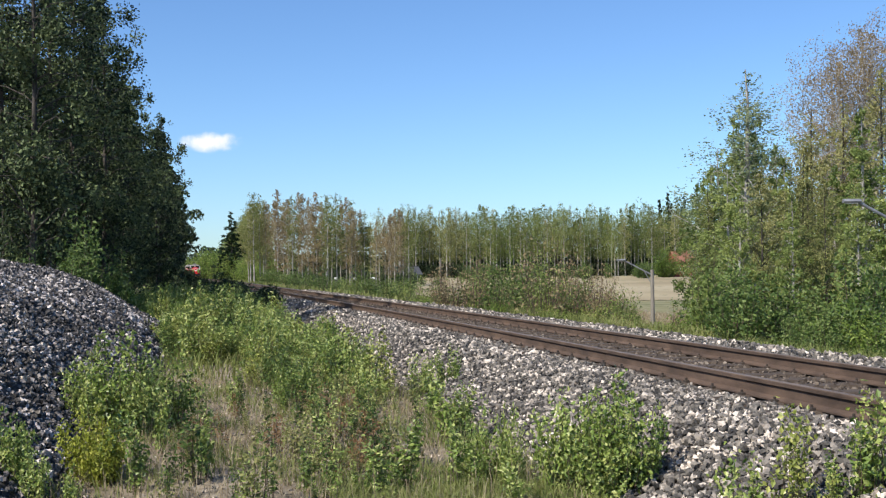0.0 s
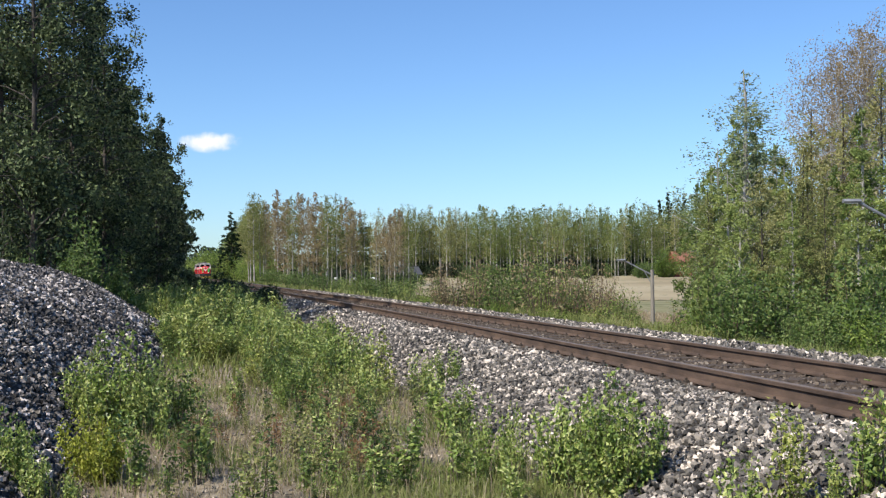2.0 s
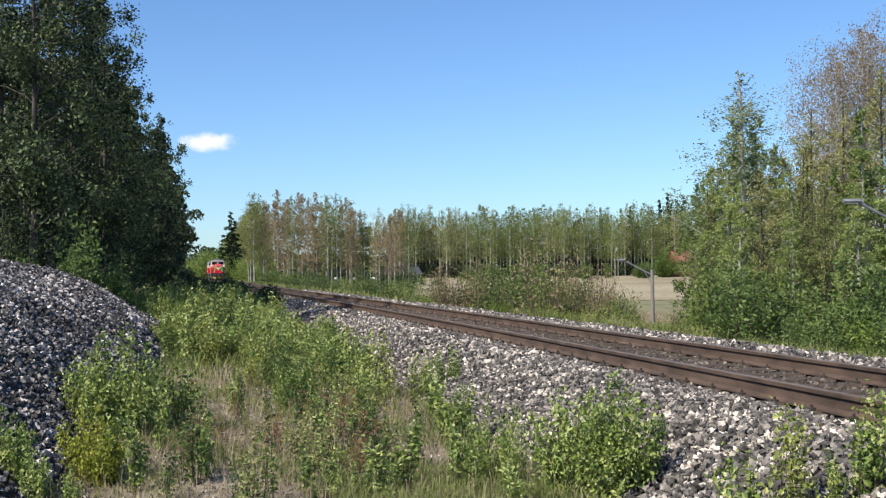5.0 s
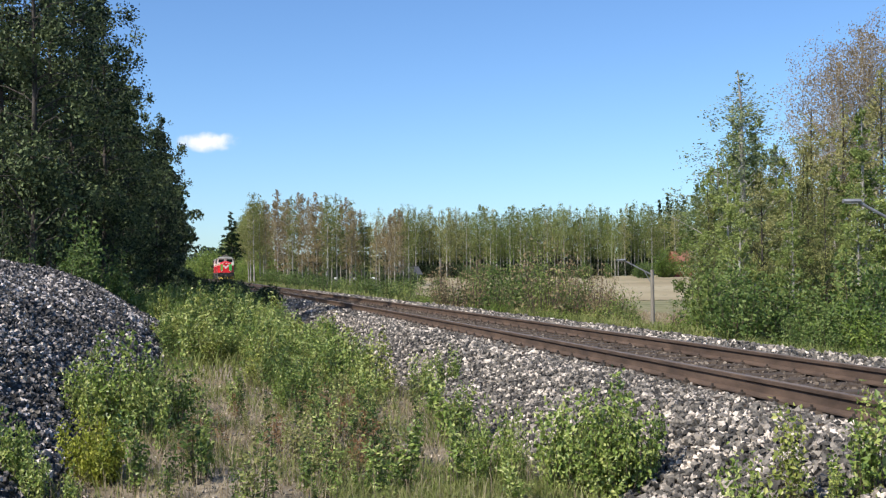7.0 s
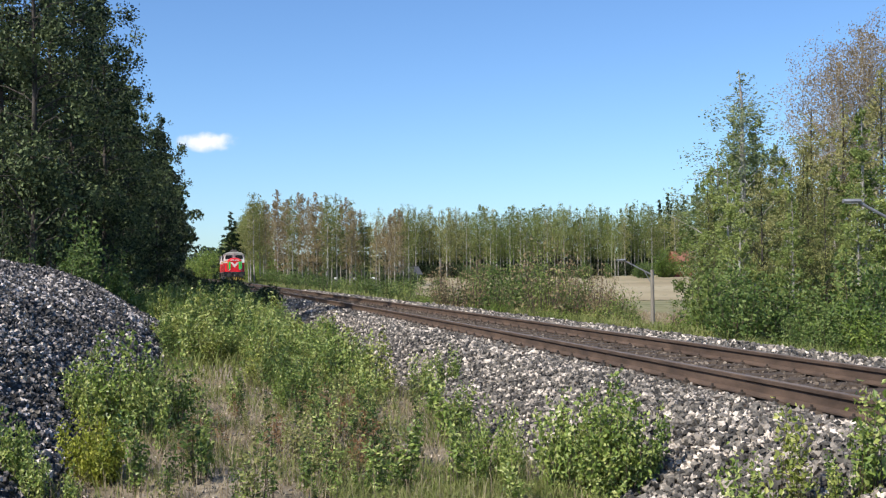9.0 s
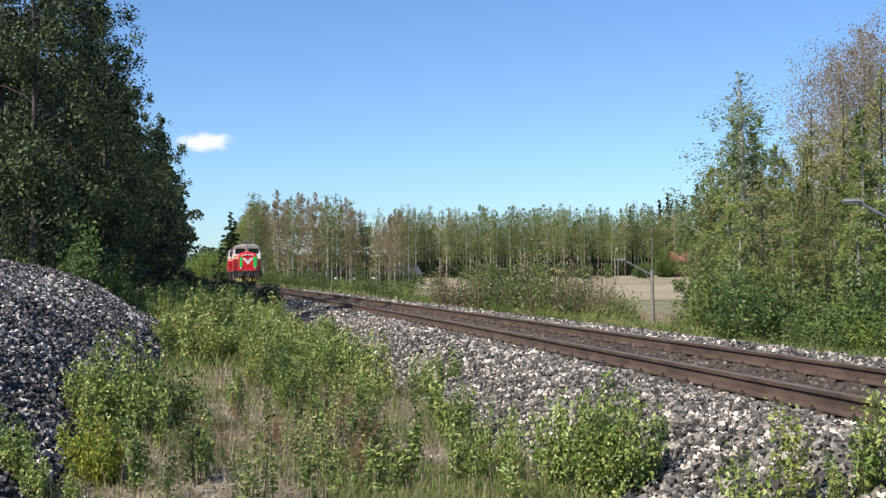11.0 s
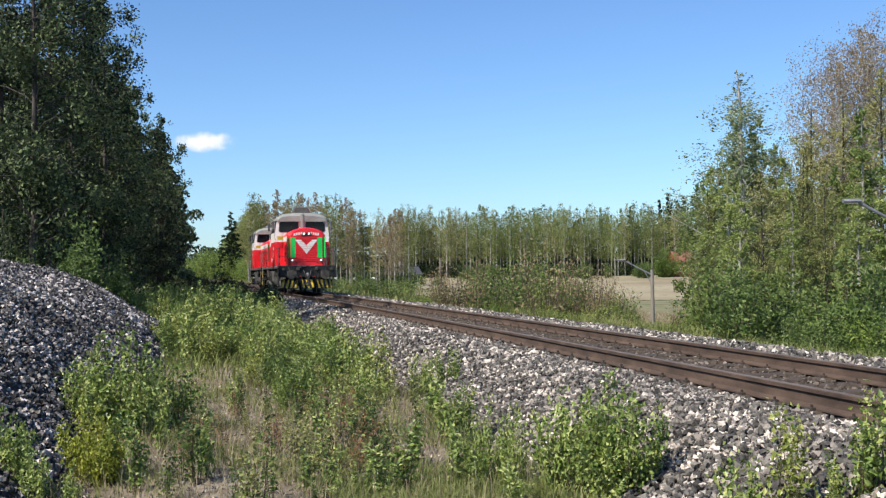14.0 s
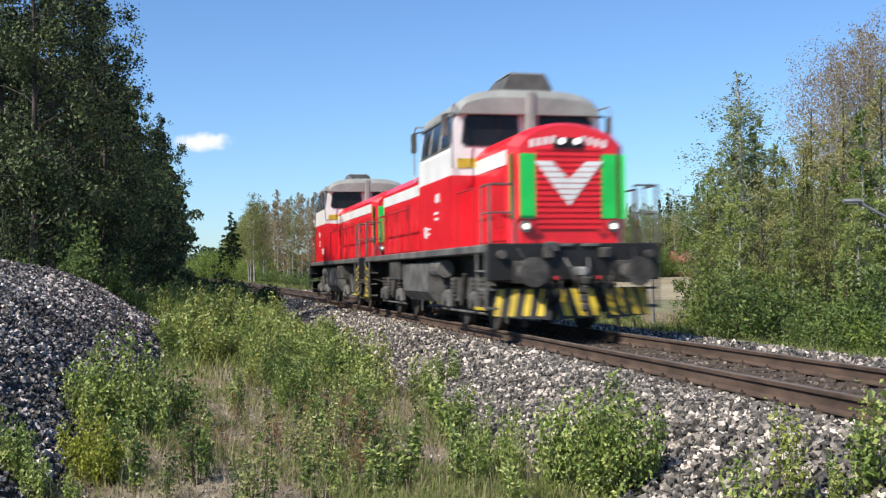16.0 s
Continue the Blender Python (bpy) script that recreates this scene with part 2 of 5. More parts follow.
def ground_z(x, y):
    x, y = np.asarray(x, float), np.asarray(y, float)
    u = across(x, y)
    left = -0.64 + 0.035 * hump(x, y) + 0.01 * np.clip(-u - 8, 0, 60)
    fall = np.interp(u, [3, 3.6, 4, 7, 14, 22], [-0.50, -0.54, -0.64, -1.05, -2.3, -2.9])
    far = np.interp(y, [0, 70, 120, 300, 420, 900, 3000], [-2.9, -2.9, -2.6, -0.6, 0.6, 2.0, 4.0])
    w = np.clip((u - 10) / 12, 0, 1)
    right = fall * (1 - w) + far * w + 0.04 * hump(x, y)
    side = np.where(u < 0, left, right)
    bed = bed_z(u) - 0.08
    return np.where((u > -3.15) & (u < 3.7), np.maximum(bed, side - 0.3), side)

# ---- ground ----


def lines(parts):
    return np.unique(np.concatenate([np.arange(a, b, c) for a, b, c in parts]))


def make_ground():
    xs = lines([(-4000, -400, 400), (-400, -60, 20), (-60, -14, 2), (-14, 14, 0.3), (14, 60, 1.5), (60, 400, 20), (400, 4001, 400)])
    ys = lines([(-400, -20, 40), (-20, 4, 2), (4, 30, 0.3), (30, 80, 1), (80, 400, 8), (400, 4401, 250)])
    gx, gy = np.meshgrid(xs, ys)
    V = np.stack([gx, gy, ground_z(gx, gy)], -1).reshape(-1, 3)
    n, m = len(xs), len(ys)
    i = (np.arange(m - 1)[:, None] * n + np.arange(n - 1)[None]).ravel()
    F = np.stack([i, i + 1, i + n + 1, i + n], 1)
    ob = new("ground", mesh_np("ground", V, F, M["soil"], True))
    tagged(ob, "dry brown soil with straw and moss beside the railway", "ground", kind="structure")
    return ob


ground = make_ground()


def sheet(name, words, category, mat, y0, y1, left, right, lift, keep):
    """A sheet of its own cover laid on the ground between two bearings."""
    n = 70
    ty, tx = np.meshgrid(np.linspace(y0, y1, n), np.linspace(left, right, n), indexing="ij")
    gx, gy = tx * ty, ty
    V = np.stack([gx, gy, ground_z(gx, gy) + lift], -1).reshape(-1, 3)
    i = (np.arange(n - 1)[:, None] * n + np.arange(n - 1)[None]).ravel()
    i = i[keep(across(V[i, 0], V[i, 1]))]
    tagged(new(name, mesh_np(name, V, np.stack([i, i + 1, i + n + 1, i + n], 1), mat, True)), words, category, kind="structure")


sheet("meadow", "olive green rough meadow along the railway", "meadow", M["meadow"], 40, 420, -0.55, 0.6, 0.05, lambda u: (u > 4.8) | (u < -4.6))
sheet("field", "pale bare field of dry stubble beyond the railway", "field", M["field"], 128, 305, -0.026, 0.30, 0.09, lambda u: u > 20)

# ---- stones ----
CUBE_V = np.array([(x, y, z) for x in (-1, 1) for y in (-1, 1) for z in (-1, 1)]) * 0.62
CUBE_F = np.array([(0, 1, 3), (0, 3, 2), (4, 6, 7), (4, 7, 5), (0, 4, 5), (0, 5, 1), (2, 3, 7), (2, 7, 6), (0, 2, 6), (0, 6, 4), (1, 5, 7), (1, 7, 3)])
OCTA_V = np.array([(1, 0, 0), (-1, 0, 0), (0, 1, 0), (0, -1, 0), (0, 0, 1), (0, 0, -1)]) * 1.05
OCTA_F = np.array([(0, 2, 4), (2, 1, 4), (1, 3, 4), (3, 0, 4), (2, 0, 5), (1, 2, 5), (3, 1, 5), (0, 3, 5)])


def random_turns(n):
    q = rng.normal(size=(n, 4))
    q /= np.linalg.norm(q, axis=1)[:, None]
    w, x, y, z = q.T
    return np.stack([np.stack([1 - 2 * (y * y + z * z), 2 * (x * y - z * w), 2 * (x * z + y * w)], -1),
                     np.stack([2 * (x * y + z * w), 1 - 2 * (x * x + z * z), 2 * (y * z - x * w)], -1),
                     np.stack([2 * (x * z - y * w), 2 * (y * z + x * w), 1 - 2 * (x * x + y * y)], -1)], 1)


def stones_mesh(name, P, size, mat, form=0):
    """Broken stones, each a small uneven solid, at the places P."""
    n = len(P)
    V, F = (CUBE_V, CUBE_F) if form == 0 else (OCTA_V, OCTA_F)
    v = V[None] * (1 + rng.uniform(-0.38, 0.38, (n, len(V), 3)))
    v = v * rng.uniform(0.55, 1.2, (n, 1, 3)) * (size[:, None, None] / 2)
    v = np.einsum("nij,nkj->nki", random_turns(n), v) + P[:, None]
    F = F[None] + (np.arange(n) * len(V))[:, None, None]
    return mesh_np(name, v.reshape(-1, 3), F.reshape(-1, 3), mat)


ballast = empty("ballast", None, "grey broken granite ballast heaped along the railway track", "ballast", kind="structure")


def scatter_track(s0, s1, u0, u1, density):
    n = int((s1 - s0) * (u1 - u0) * density)
    s, u = rng.uniform(s0, s1, n), rng.uniform(u0, u1, n)
    x, y, _ = track(s, u)
    return x, y, u


def make_ballast():
    def lay(s0, s1, u0, u1, density, size, mat, name, lift=0.0, form=None):
        x, y, u = scatter_track(s0, s1, u0, u1, density)
        d = size * rng.uniform(0.65, 1.35, len(x))
        z = bed_z(u) + rng.uniform(-0.55, 0.4, len(x)) * size + lift
        me = stones_mesh(name, np.stack([x, y, z], 1), d, mat, (0 if s0 < 10 else 1) if form is None else form)
        tagged(mesh_part(name, me, ballast), kind="stuff")
    lay(2, 13, -3.05, -0.95, 380, 0.052, M["stone"], "shoulder_fill")
    lay(2, 13, -3.05, -0.95, 420, 0.058, M["stone"], "shoulder_fill", form=1)
    lay(13, 28, -3.15, -0.95, 330, 0.070, M["stone"], "shoulder_fill")
    lay(28, 75, -3.2, -0.95, 90, 0.11, M["stone"], "shoulder_fill")
    lay(2, 12, -0.7, 0.7, 420, 0.055, M["stone_track"], "track_fill", -0.004)
    lay(12, 30, -0.7, 0.7, 300, 0.06, M["stone_track"], "track_fill", -0.004)
    lay(30, 80, -0.7, 0.7, 70, 0.09, M["stone_track"], "track_fill", -0.004)
    lay(2, 32, 0.95, 3.7, 190, 0.08, M["stone"], "shoulder_fill", form=1)
    lay(30, 80, 0.95, 3.7, 80, 0.11, M["stone"], "shoulder_fill")


make_ballast()

# ---- track ----
GAUGE = 0.762
railway = empty("railway_track", None, "rusty steel rails on dark concrete sleepers", "railway track", kind="structure")


def sweep(profile, s0, s1, step, off):
    """Run an outline along the track."""
    s = np.arange(s0, s1, step)
    V = []
    for du, z in profile:
        x, y, _ = track(s, off + du)
        V.append(np.stack([x, y, np.full_like(x, z)], 1))
    V = np.stack(V, 1).reshape(-1, 3)
    k, n = len(profile), len(s)
    i = np.arange(n - 1)[:, None] * k
    j = np.arange(k)[None]
    F = np.stack([i + j, i + (j + 1) % k, i + k + (j + 1) % k, i + k + j], -1).reshape(-1, 4)
    return V, F


def make_rails():
    body = [(-0.075, -0.172), (0.075, -0.172), (0.075, -0.158), (0.012, -0.135), (0.009, -0.055), (0.034, -0.040), (0.036, -0.010),
            (0.030, -0.004), (-0.030, -0.004), (-0.036, -0.010), (-0.034, -0.040), (-0.009, -0.055), (-0.012, -0.135), (-0.075, -0.158)]
    top = [(-0.031, -0.0035), (0.031, -0.0035), (0.026, 0.0), (-0.026, 0.0)]
    for side in (-1, 1):
        off = side * (GAUGE + 0.036)
        V, F = sweep(body, -20, 420, 1.0, off)
        rail = mesh_part("rail", mesh_np("rail", V, F, M["rust"]), railway, "rust-brown steel rail")
        V, F = sweep(top, -20, 420, 1.0, off)
        mesh_part("running_surface", mesh_np("running_surface", V, F, M["rail_top"]), rail, "worn grey top of the rail")


make_rails()


def make_bed():
    """The packed bed under the stones, along the whole line."""
    outline = [(-3.45, -0.80), (-3.1, -0.72), (-1.75, -0.235), (-0.7, -0.235), (0.7, -0.235), (2.7, -0.23), (3.6, -0.54), (3.95, -0.70), (0.0, -1.0)]
    V, F = sweep(outline, -20, 420, 1.0, 0.0)
    mesh_part("bed", mesh_np("bed", V, F, M["bed_far"]), ballast, "dark packed stone bed")


make_bed()


def make_sleepers():
    prof = [(-0.15, -0.42), (0.15, -0.42), (0.15, -0.23), (0.12, -0.174), (-0.12, -0.174), (-0.15, -0.23)]
    me = None
    bmc = None
    for i in range(-14, 280):
        s = 8.248 + 0.6159 * i
        x, y, th = track(s)
        m = Matrix.Translation((x, y, 0)) @ Matrix.Rotation(th, 4, "Z")
        if me is None:
            ob = part("sleeper", prism([(p[0], p[1]) for p in prof], -1.3, 1.3, axis="y"), M["concrete"], railway)
            me = ob.data
            bmc = bmesh.new()
            for side in (-1, 1):
                for k in (-1, 1):
                    v = side * (GAUGE + 0.036) + k * 0.095
                    box(0, v, -0.163, 0.07, 0.05, 0.03, 0.006, bmc)
                    rod((0, v, -0.165), (0, v, -0.125), 0.014, bmc, 6)
            clips = bpy.data.meshes.new("rail_fastening")
            bmc.to_mesh(clips)
            clips.materials.append(M["clip"])
        else:
            ob = new("sleeper", me)
            ob.parent = railway
        ob.matrix_basis = m
        if i < 130:
            c = new("rail_fastening", clips)
            c.parent = ob


make_sleepers()


# ---- stone heap ----


def heap_z(x, y):
    """The height of the long heap of stone above the ground."""
    foot = -2.93 - 0.177 * (y - 8.3)
    w = np.interp(y, [3, 6, 20, 26, 30], [2.4, 3.5, 3.6, 3.2, 1.9])
    cx = foot - w
    r = np.abs(x - cx) / w
    h = np.interp(y, [3, 6, 9, 16, 22, 26, 30], [0, 1.2, 1.8, 2.0, 2.0, 1.6, 0.0])
    return h * np.clip(1 - r ** 1.9, 0, 1) + 0.05 * np.sin(x * 2.1 + y) * (r < 1)


def make_heap():
    heap = empty("stone_heap", pose(0, 0, 0), "long heap of dark grey crushed stone", "stone heap")
    xs, ys = np.linspace(-16, -1, 90), np.linspace(2, 32, 160)
    gx, gy = np.meshgrid(xs, ys)
    hz = heap_z(gx, gy)
    V = np.stack([gx, gy, ground_z(gx, gy) - 0.06 + hz], -1).reshape(-1, 3)
    i = (np.arange(159)[:, None] * 90 + np.arange(89)[None]).ravel()
    keep = hz.ravel()[i] > 0.0
    i = i[keep]
    # core under the stones, its near-black colour standing for shade in the gaps
    mesh_part("core", mesh_np("core", V, np.stack([i, i + 1, i + 91, i + 90], 1), M["heap_gap_shade"], True), heap)
    n = 180000
    x, y = rng.uniform(-12, -1.5, n), rng.uniform(6.5, 30, n)
    h = heap_z(x, y)
    keep = (h > 0.04) & (x > -6.4 - 0.195 * (y - 8.3)) & (rng.uniform(0, 1, n) < np.clip(11 / y, 0.35, 1)) & (x > -0.43 * y - 0.3)
    x, y, h = x[keep], y[keep], h[keep]
    d = rng.uniform(0.04, 0.08, len(x)) * np.interp(y, [8, 30], [0.82, 1.6])
    z = ground_z(x, y) - 0.05 + h + rng.uniform(-0.045, 0.04, len(x))
    tagged(mesh_part("heap_surface", stones_mesh("heap_surface", np.stack([x, y, z], 1), d, M["stone_dark"], 0), heap), kind="stuff")


make_heap()

# ---- plants ----


def tubes(paths, seg=5):
    """Tapered tubes along paths of (points, radii)."""
    V, F, base = [], [], 0
    ang = np.arange(seg) * 2 * np.pi / seg
    for pts, rad in paths:
        pts, rad = np.asarray(pts, float), np.asarray(rad, float)
        d = np.gradient(pts, axis=0)
        d /= np.linalg.norm(d, axis=1)[:, None] + 1e-9
        a = np.cross(d, (0.31, 0.95, 0.05))
        a /= np.linalg.norm(a, axis=1)[:, None] + 1e-9
        b = np.cross(d, a)
        ring = pts[:, None] + rad[:, None, None] * (np.cos(ang)[None, :, None] * a[:, None] + np.sin(ang)[None, :, None] * b[:, None])
        V.append(ring.reshape(-1, 3))
        n = len(pts)
        i = base + np.arange(n - 1)[:, None] * seg
        j = np.arange(seg)[None]
        F.append(np.stack([i + j, i + (j + 1) % seg, i + seg + (j + 1) % seg, i + seg + j], -1).reshape(-1, 4))
        base += n * seg
    return np.concatenate(V), np.concatenate(F)


def leaves(P, size, flat=0.0, aspect=0.7):
    """Pointed leaves at the places P: each a four-cornered blade of its own tilt."""
    n = len(P)
    R = random_turns(n)
    a, b = R[:, :, 0], R[:, :, 1]
    if flat:
        a = a * np.array([1, 1, 1 - flat])
        b = b * np.array([1, 1, 1 - flat])
    size = np.broadcast_to(size, n)[:, None] * rng.uniform(0.6, 1.3, (n, 1))
    a, b = a * size * 0.5, b * size * 0.5 * aspect
    c = np.cross(a, b)
    c = c / (np.linalg.norm(c, axis=1)[:, None] + 1e-9) * size * 0.12
    V = np.stack([P - a, P - b * 0.9 - a * 0.1 + c, P + a * 1.05, P + b * 0.9 - a * 0.1 + c], 1).reshape(-1, 3)
    return V, np.arange(n * 4).reshape(n, 4)


def tree_data(height, crown_from, radius, n_limb, n_leaf, leaf, trunk_r, lean=0.02, rise=0.8, droop=0.25, spread=0.3, shape="birch", wood_seg=5, clump=0.36, per=22, twigs=60, twig_r=1.0, core=1.0):
    """Wood and leaves of one tree: a tapered trunk, limbs with twigs, leaves in loose clumps along them."""
    k = 9
    t = np.linspace(0, 1, k)
    wob = np.cumsum(rng.normal(0, lean, (k, 2)), 0) * height * 0.12
    wob -= wob[0]
    trunk = np.column_stack([wob, t * height])
    paths = [(trunk, trunk_r * (1 - t) ** 0.8 + 0.012)]
    tips, weight, room = [], [], []
    for i in range(n_limb):
        f = crown_from + (0.99 - crown_from) * ((i + rng.uniform(0, 0.8)) / n_limb)
        g = (f - crown_from) / (1 - crown_from)
        if shape == "spruce":
            env = 1.0 - 0.95 * g
        elif shape == "cone":
            env = (0.62 + 1.1 * g) if g < 0.22 else 0.86 * (1 - (g - 0.22) / 0.78) + 0.05
        elif shape == "round":
            env = np.sqrt(max(0.02, 1 - (2 * g - 1) ** 2))
        else:
            env = (0.45 + 1.1 * g) if g < 0.4 else 0.89 * (1 - ((g - 0.4) / 0.6) ** 1.6) + 0.09
        L = radius * env * rng.uniform(0.65, 1.2)
        az = i * 2.4 + rng.uniform(-0.5, 0.5)
        base = np.array([np.interp(f, t, trunk[:, 0]), np.interp(f, t, trunk[:, 1]), f * height])
        up = rise * rng.uniform(0.6, 1.3)
        q = np.linspace(0, 1, 6)[:, None]
        way = np.array([np.cos(az), np.sin(az), 0])
        pts = base + way * L * q + np.array([0, 0, 1]) * (L * up * q - L * droop * q ** 2 * 1.6)
        pts = pts + rng.normal(0, 0.04 * L + 0.01, pts.shape) * q
        r0 = max(0.008, trunk_r * 0.38 * (1 - f) ** 0.6 * env + 0.004)
        paths.append((pts, r0 * (1 - 0.85 * q[:, 0])))
        for qq in np.linspace(0.25, 1.0, 7):
            tips.append([np.interp(qq, q[:, 0], pts[:, j]) for j in range(3)])
            weight.append(L * (0.4 + qq))
            room.append(0.3 * radius + 0.7 * L)
    for f in np.linspace(crown_from + 0.03, 0.68, 12):
        tips.append([np.interp(f, t, trunk[:, 0]), np.interp(f, t, trunk[:, 1]), f * height])
        weight.append(radius * 1.1 * core)
        room.append(radius * 0.7)
    for f in np.linspace(0.70, 1.0, 14):
        tips.append([np.interp(f, t, trunk[:, 0]), np.interp(f, t, trunk[:, 1]), f * height])
        weight.append(radius * 0.9)
        room.append(radius * (0.45 - 0.3 * (f - 0.7) / 0.3))
    tips, weight = np.array(tips), np.array(weight)
    # clumps: twig ends about the limbs, unevenly filled
    nc = max(30, n_leaf // per)
    pick = rng.choice(len(tips), nc, p=weight / weight.sum())
    c, room = tips[pick], np.array(room)[pick][:, None]
    c = c + np.clip(rng.normal(0, 1, (nc, 3)), -1.5, 1.5) * spread * room * np.array([1, 1, 0.8])
    which = rng.choice(nc, n_leaf, p=(lambda w: w / w.sum())(rng.uniform(0.2, 1.6, nc)))
    P = c[which] + np.clip(rng.normal(0, 1, (n_leaf, 3)), -2, 2) * spread * (0.35 * radius + 0.65 * room[which]) * np.array([clump, clump, clump * 1.15])
    P[:, 2] = np.maximum(P[:, 2], 0.05)
    fit_h = height / max(height, np.quantile(P[:, 2], 0.995))
    squash = np.array([1, 1, fit_h])
    for j in rng.choice(nc, min(nc, twigs), replace=False):
        near = tips[np.argmin(((tips - c[j]) ** 2).sum(1))]
        m = (near + c[j]) / 2 + np.array([0, 0, 0.05])
        paths.append((np.array([near, m, c[j]]), np.array([0.008, 0.006, 0.003]) * max(1, height / 6) * twig_r))
    wv, wf = tubes(paths, wood_seg)
    return (wv * squash, wf), leaves(P * squash, leaf)


def bush_data(height, radius, n_stem, n_leaf, leaf, stem_r=0.006, spread=0.05, low=0.06):
    """A bush: many stems from one root, leafy from near the ground to the tips."""
    paths, ends = [], []
    q = np.linspace(0, 1, 6)[:, None]
    for i in range(n_stem):
        az, out = rng.uniform(0, 2 * np.pi), np.sqrt(rng.uniform(0, 1))
        h = height * (1 - 0.4 * out ** 2) * rng.uniform(0.5, 1.12)
        way = np.array([np.cos(az), np.sin(az), 0]) * radius * out
        pts = way * 0.3 + way * 0.7 * q ** 0.8 + np.array([0, 0, h]) * q + rng.normal(0, 0.018 * height, (6, 3)) * q
        paths.append((pts, stem_r * (1 - 0.8 * q[:, 0])))
        ends.append(pts)
    ends = np.array(ends)
    k = rng.integers(0, n_stem, n_leaf)
    f = low + (1 - low) * rng.uniform(0, 1, n_leaf) ** 0.8
    g = f * 4.999
    i = g.astype(int)
    P = ends[k, i] * (1 - (g - i))[:, None] + ends[k, i + 1] * (g - i)[:, None]
    P = P + rng.normal(0, spread, (n_leaf, 3)) * np.array([1, 1, 0.7])
    P[:, 2] = np.maximum(P[:, 2], 0.02)
    return tubes(paths, 3), leaves(P, leaf)


def bush_meshes(name, bark, foliage, **kw):
    (wv, wf), (lv, lf) = bush_data(**kw)
    return mesh_np(name + "_wood", wv, wf, bark, True), mesh_np(name + "_leaves", lv, lf, foliage)


def tree_meshes(name, bark, foliage, **kw):
    (wv, wf), (lv, lf) = tree_data(**kw)
    return mesh_np(name + "_wood", wv, wf, bark, True), mesh_np(name + "_leaves", lv, lf, foliage)


def plant(kind, meshes, x, y, z, scale, turn, label, category, group="", tilt=0.0):
    """One tree or bush of its own, on the ground at (x, y)."""
    ob = empty(kind, None, label, category, group)
    ob.matrix_basis = pose(x, y, z, tilt, 0, turn)
    w = mesh_part("trunk" if category == "tree" else "stem", meshes[0], ob)
    if category != "tree" or kind == "young_birch":
        tagged(w, kind="stuff")
    c = mesh_part("crown" if category == "tree" else "foliage", meshes[1], ob)
    for o in (w, c):
        o.scale = (scale[0], scale[0], scale[1])
    return ob


def joined(name, words, category, placed):
    """Many small plants grown into one another: (meshes, matrix) pairs as one thing, a mesh for each material."""
    thing = empty(name, None, words, category, kind="stuff")
    for i, kind in enumerate(("stem", "foliage")):
        by_material = {}
        for meshes, m in placed:
            by_material.setdefault(meshes[i].materials[0].name, []).append((meshes[i], m))
        for found in by_material.values():
            V, F, base = [], [], 0
            for me, m in found:
                v = np.empty(len(me.vertices) * 3, np.float32)
                me.vertices.foreach_get("co", v)
                f = np.empty(len(me.loops), np.int32)
                me.loops.foreach_get("vertex_index", f)
                turn = np.array(m)
                V.append(v.reshape(-1, 3) @ turn[:3, :3].T + turn[:3, 3])
                F.append(f.reshape(-1, 4) + base)
                base += len(me.vertices)
            tagged(mesh_part(kind, mesh_np(kind, np.concatenate(V), np.concatenate(F), found[0][0].materials[0]), thing), kind="stuff")


def gz(x, y):
    return float(ground_z(x, y)) - 0.05


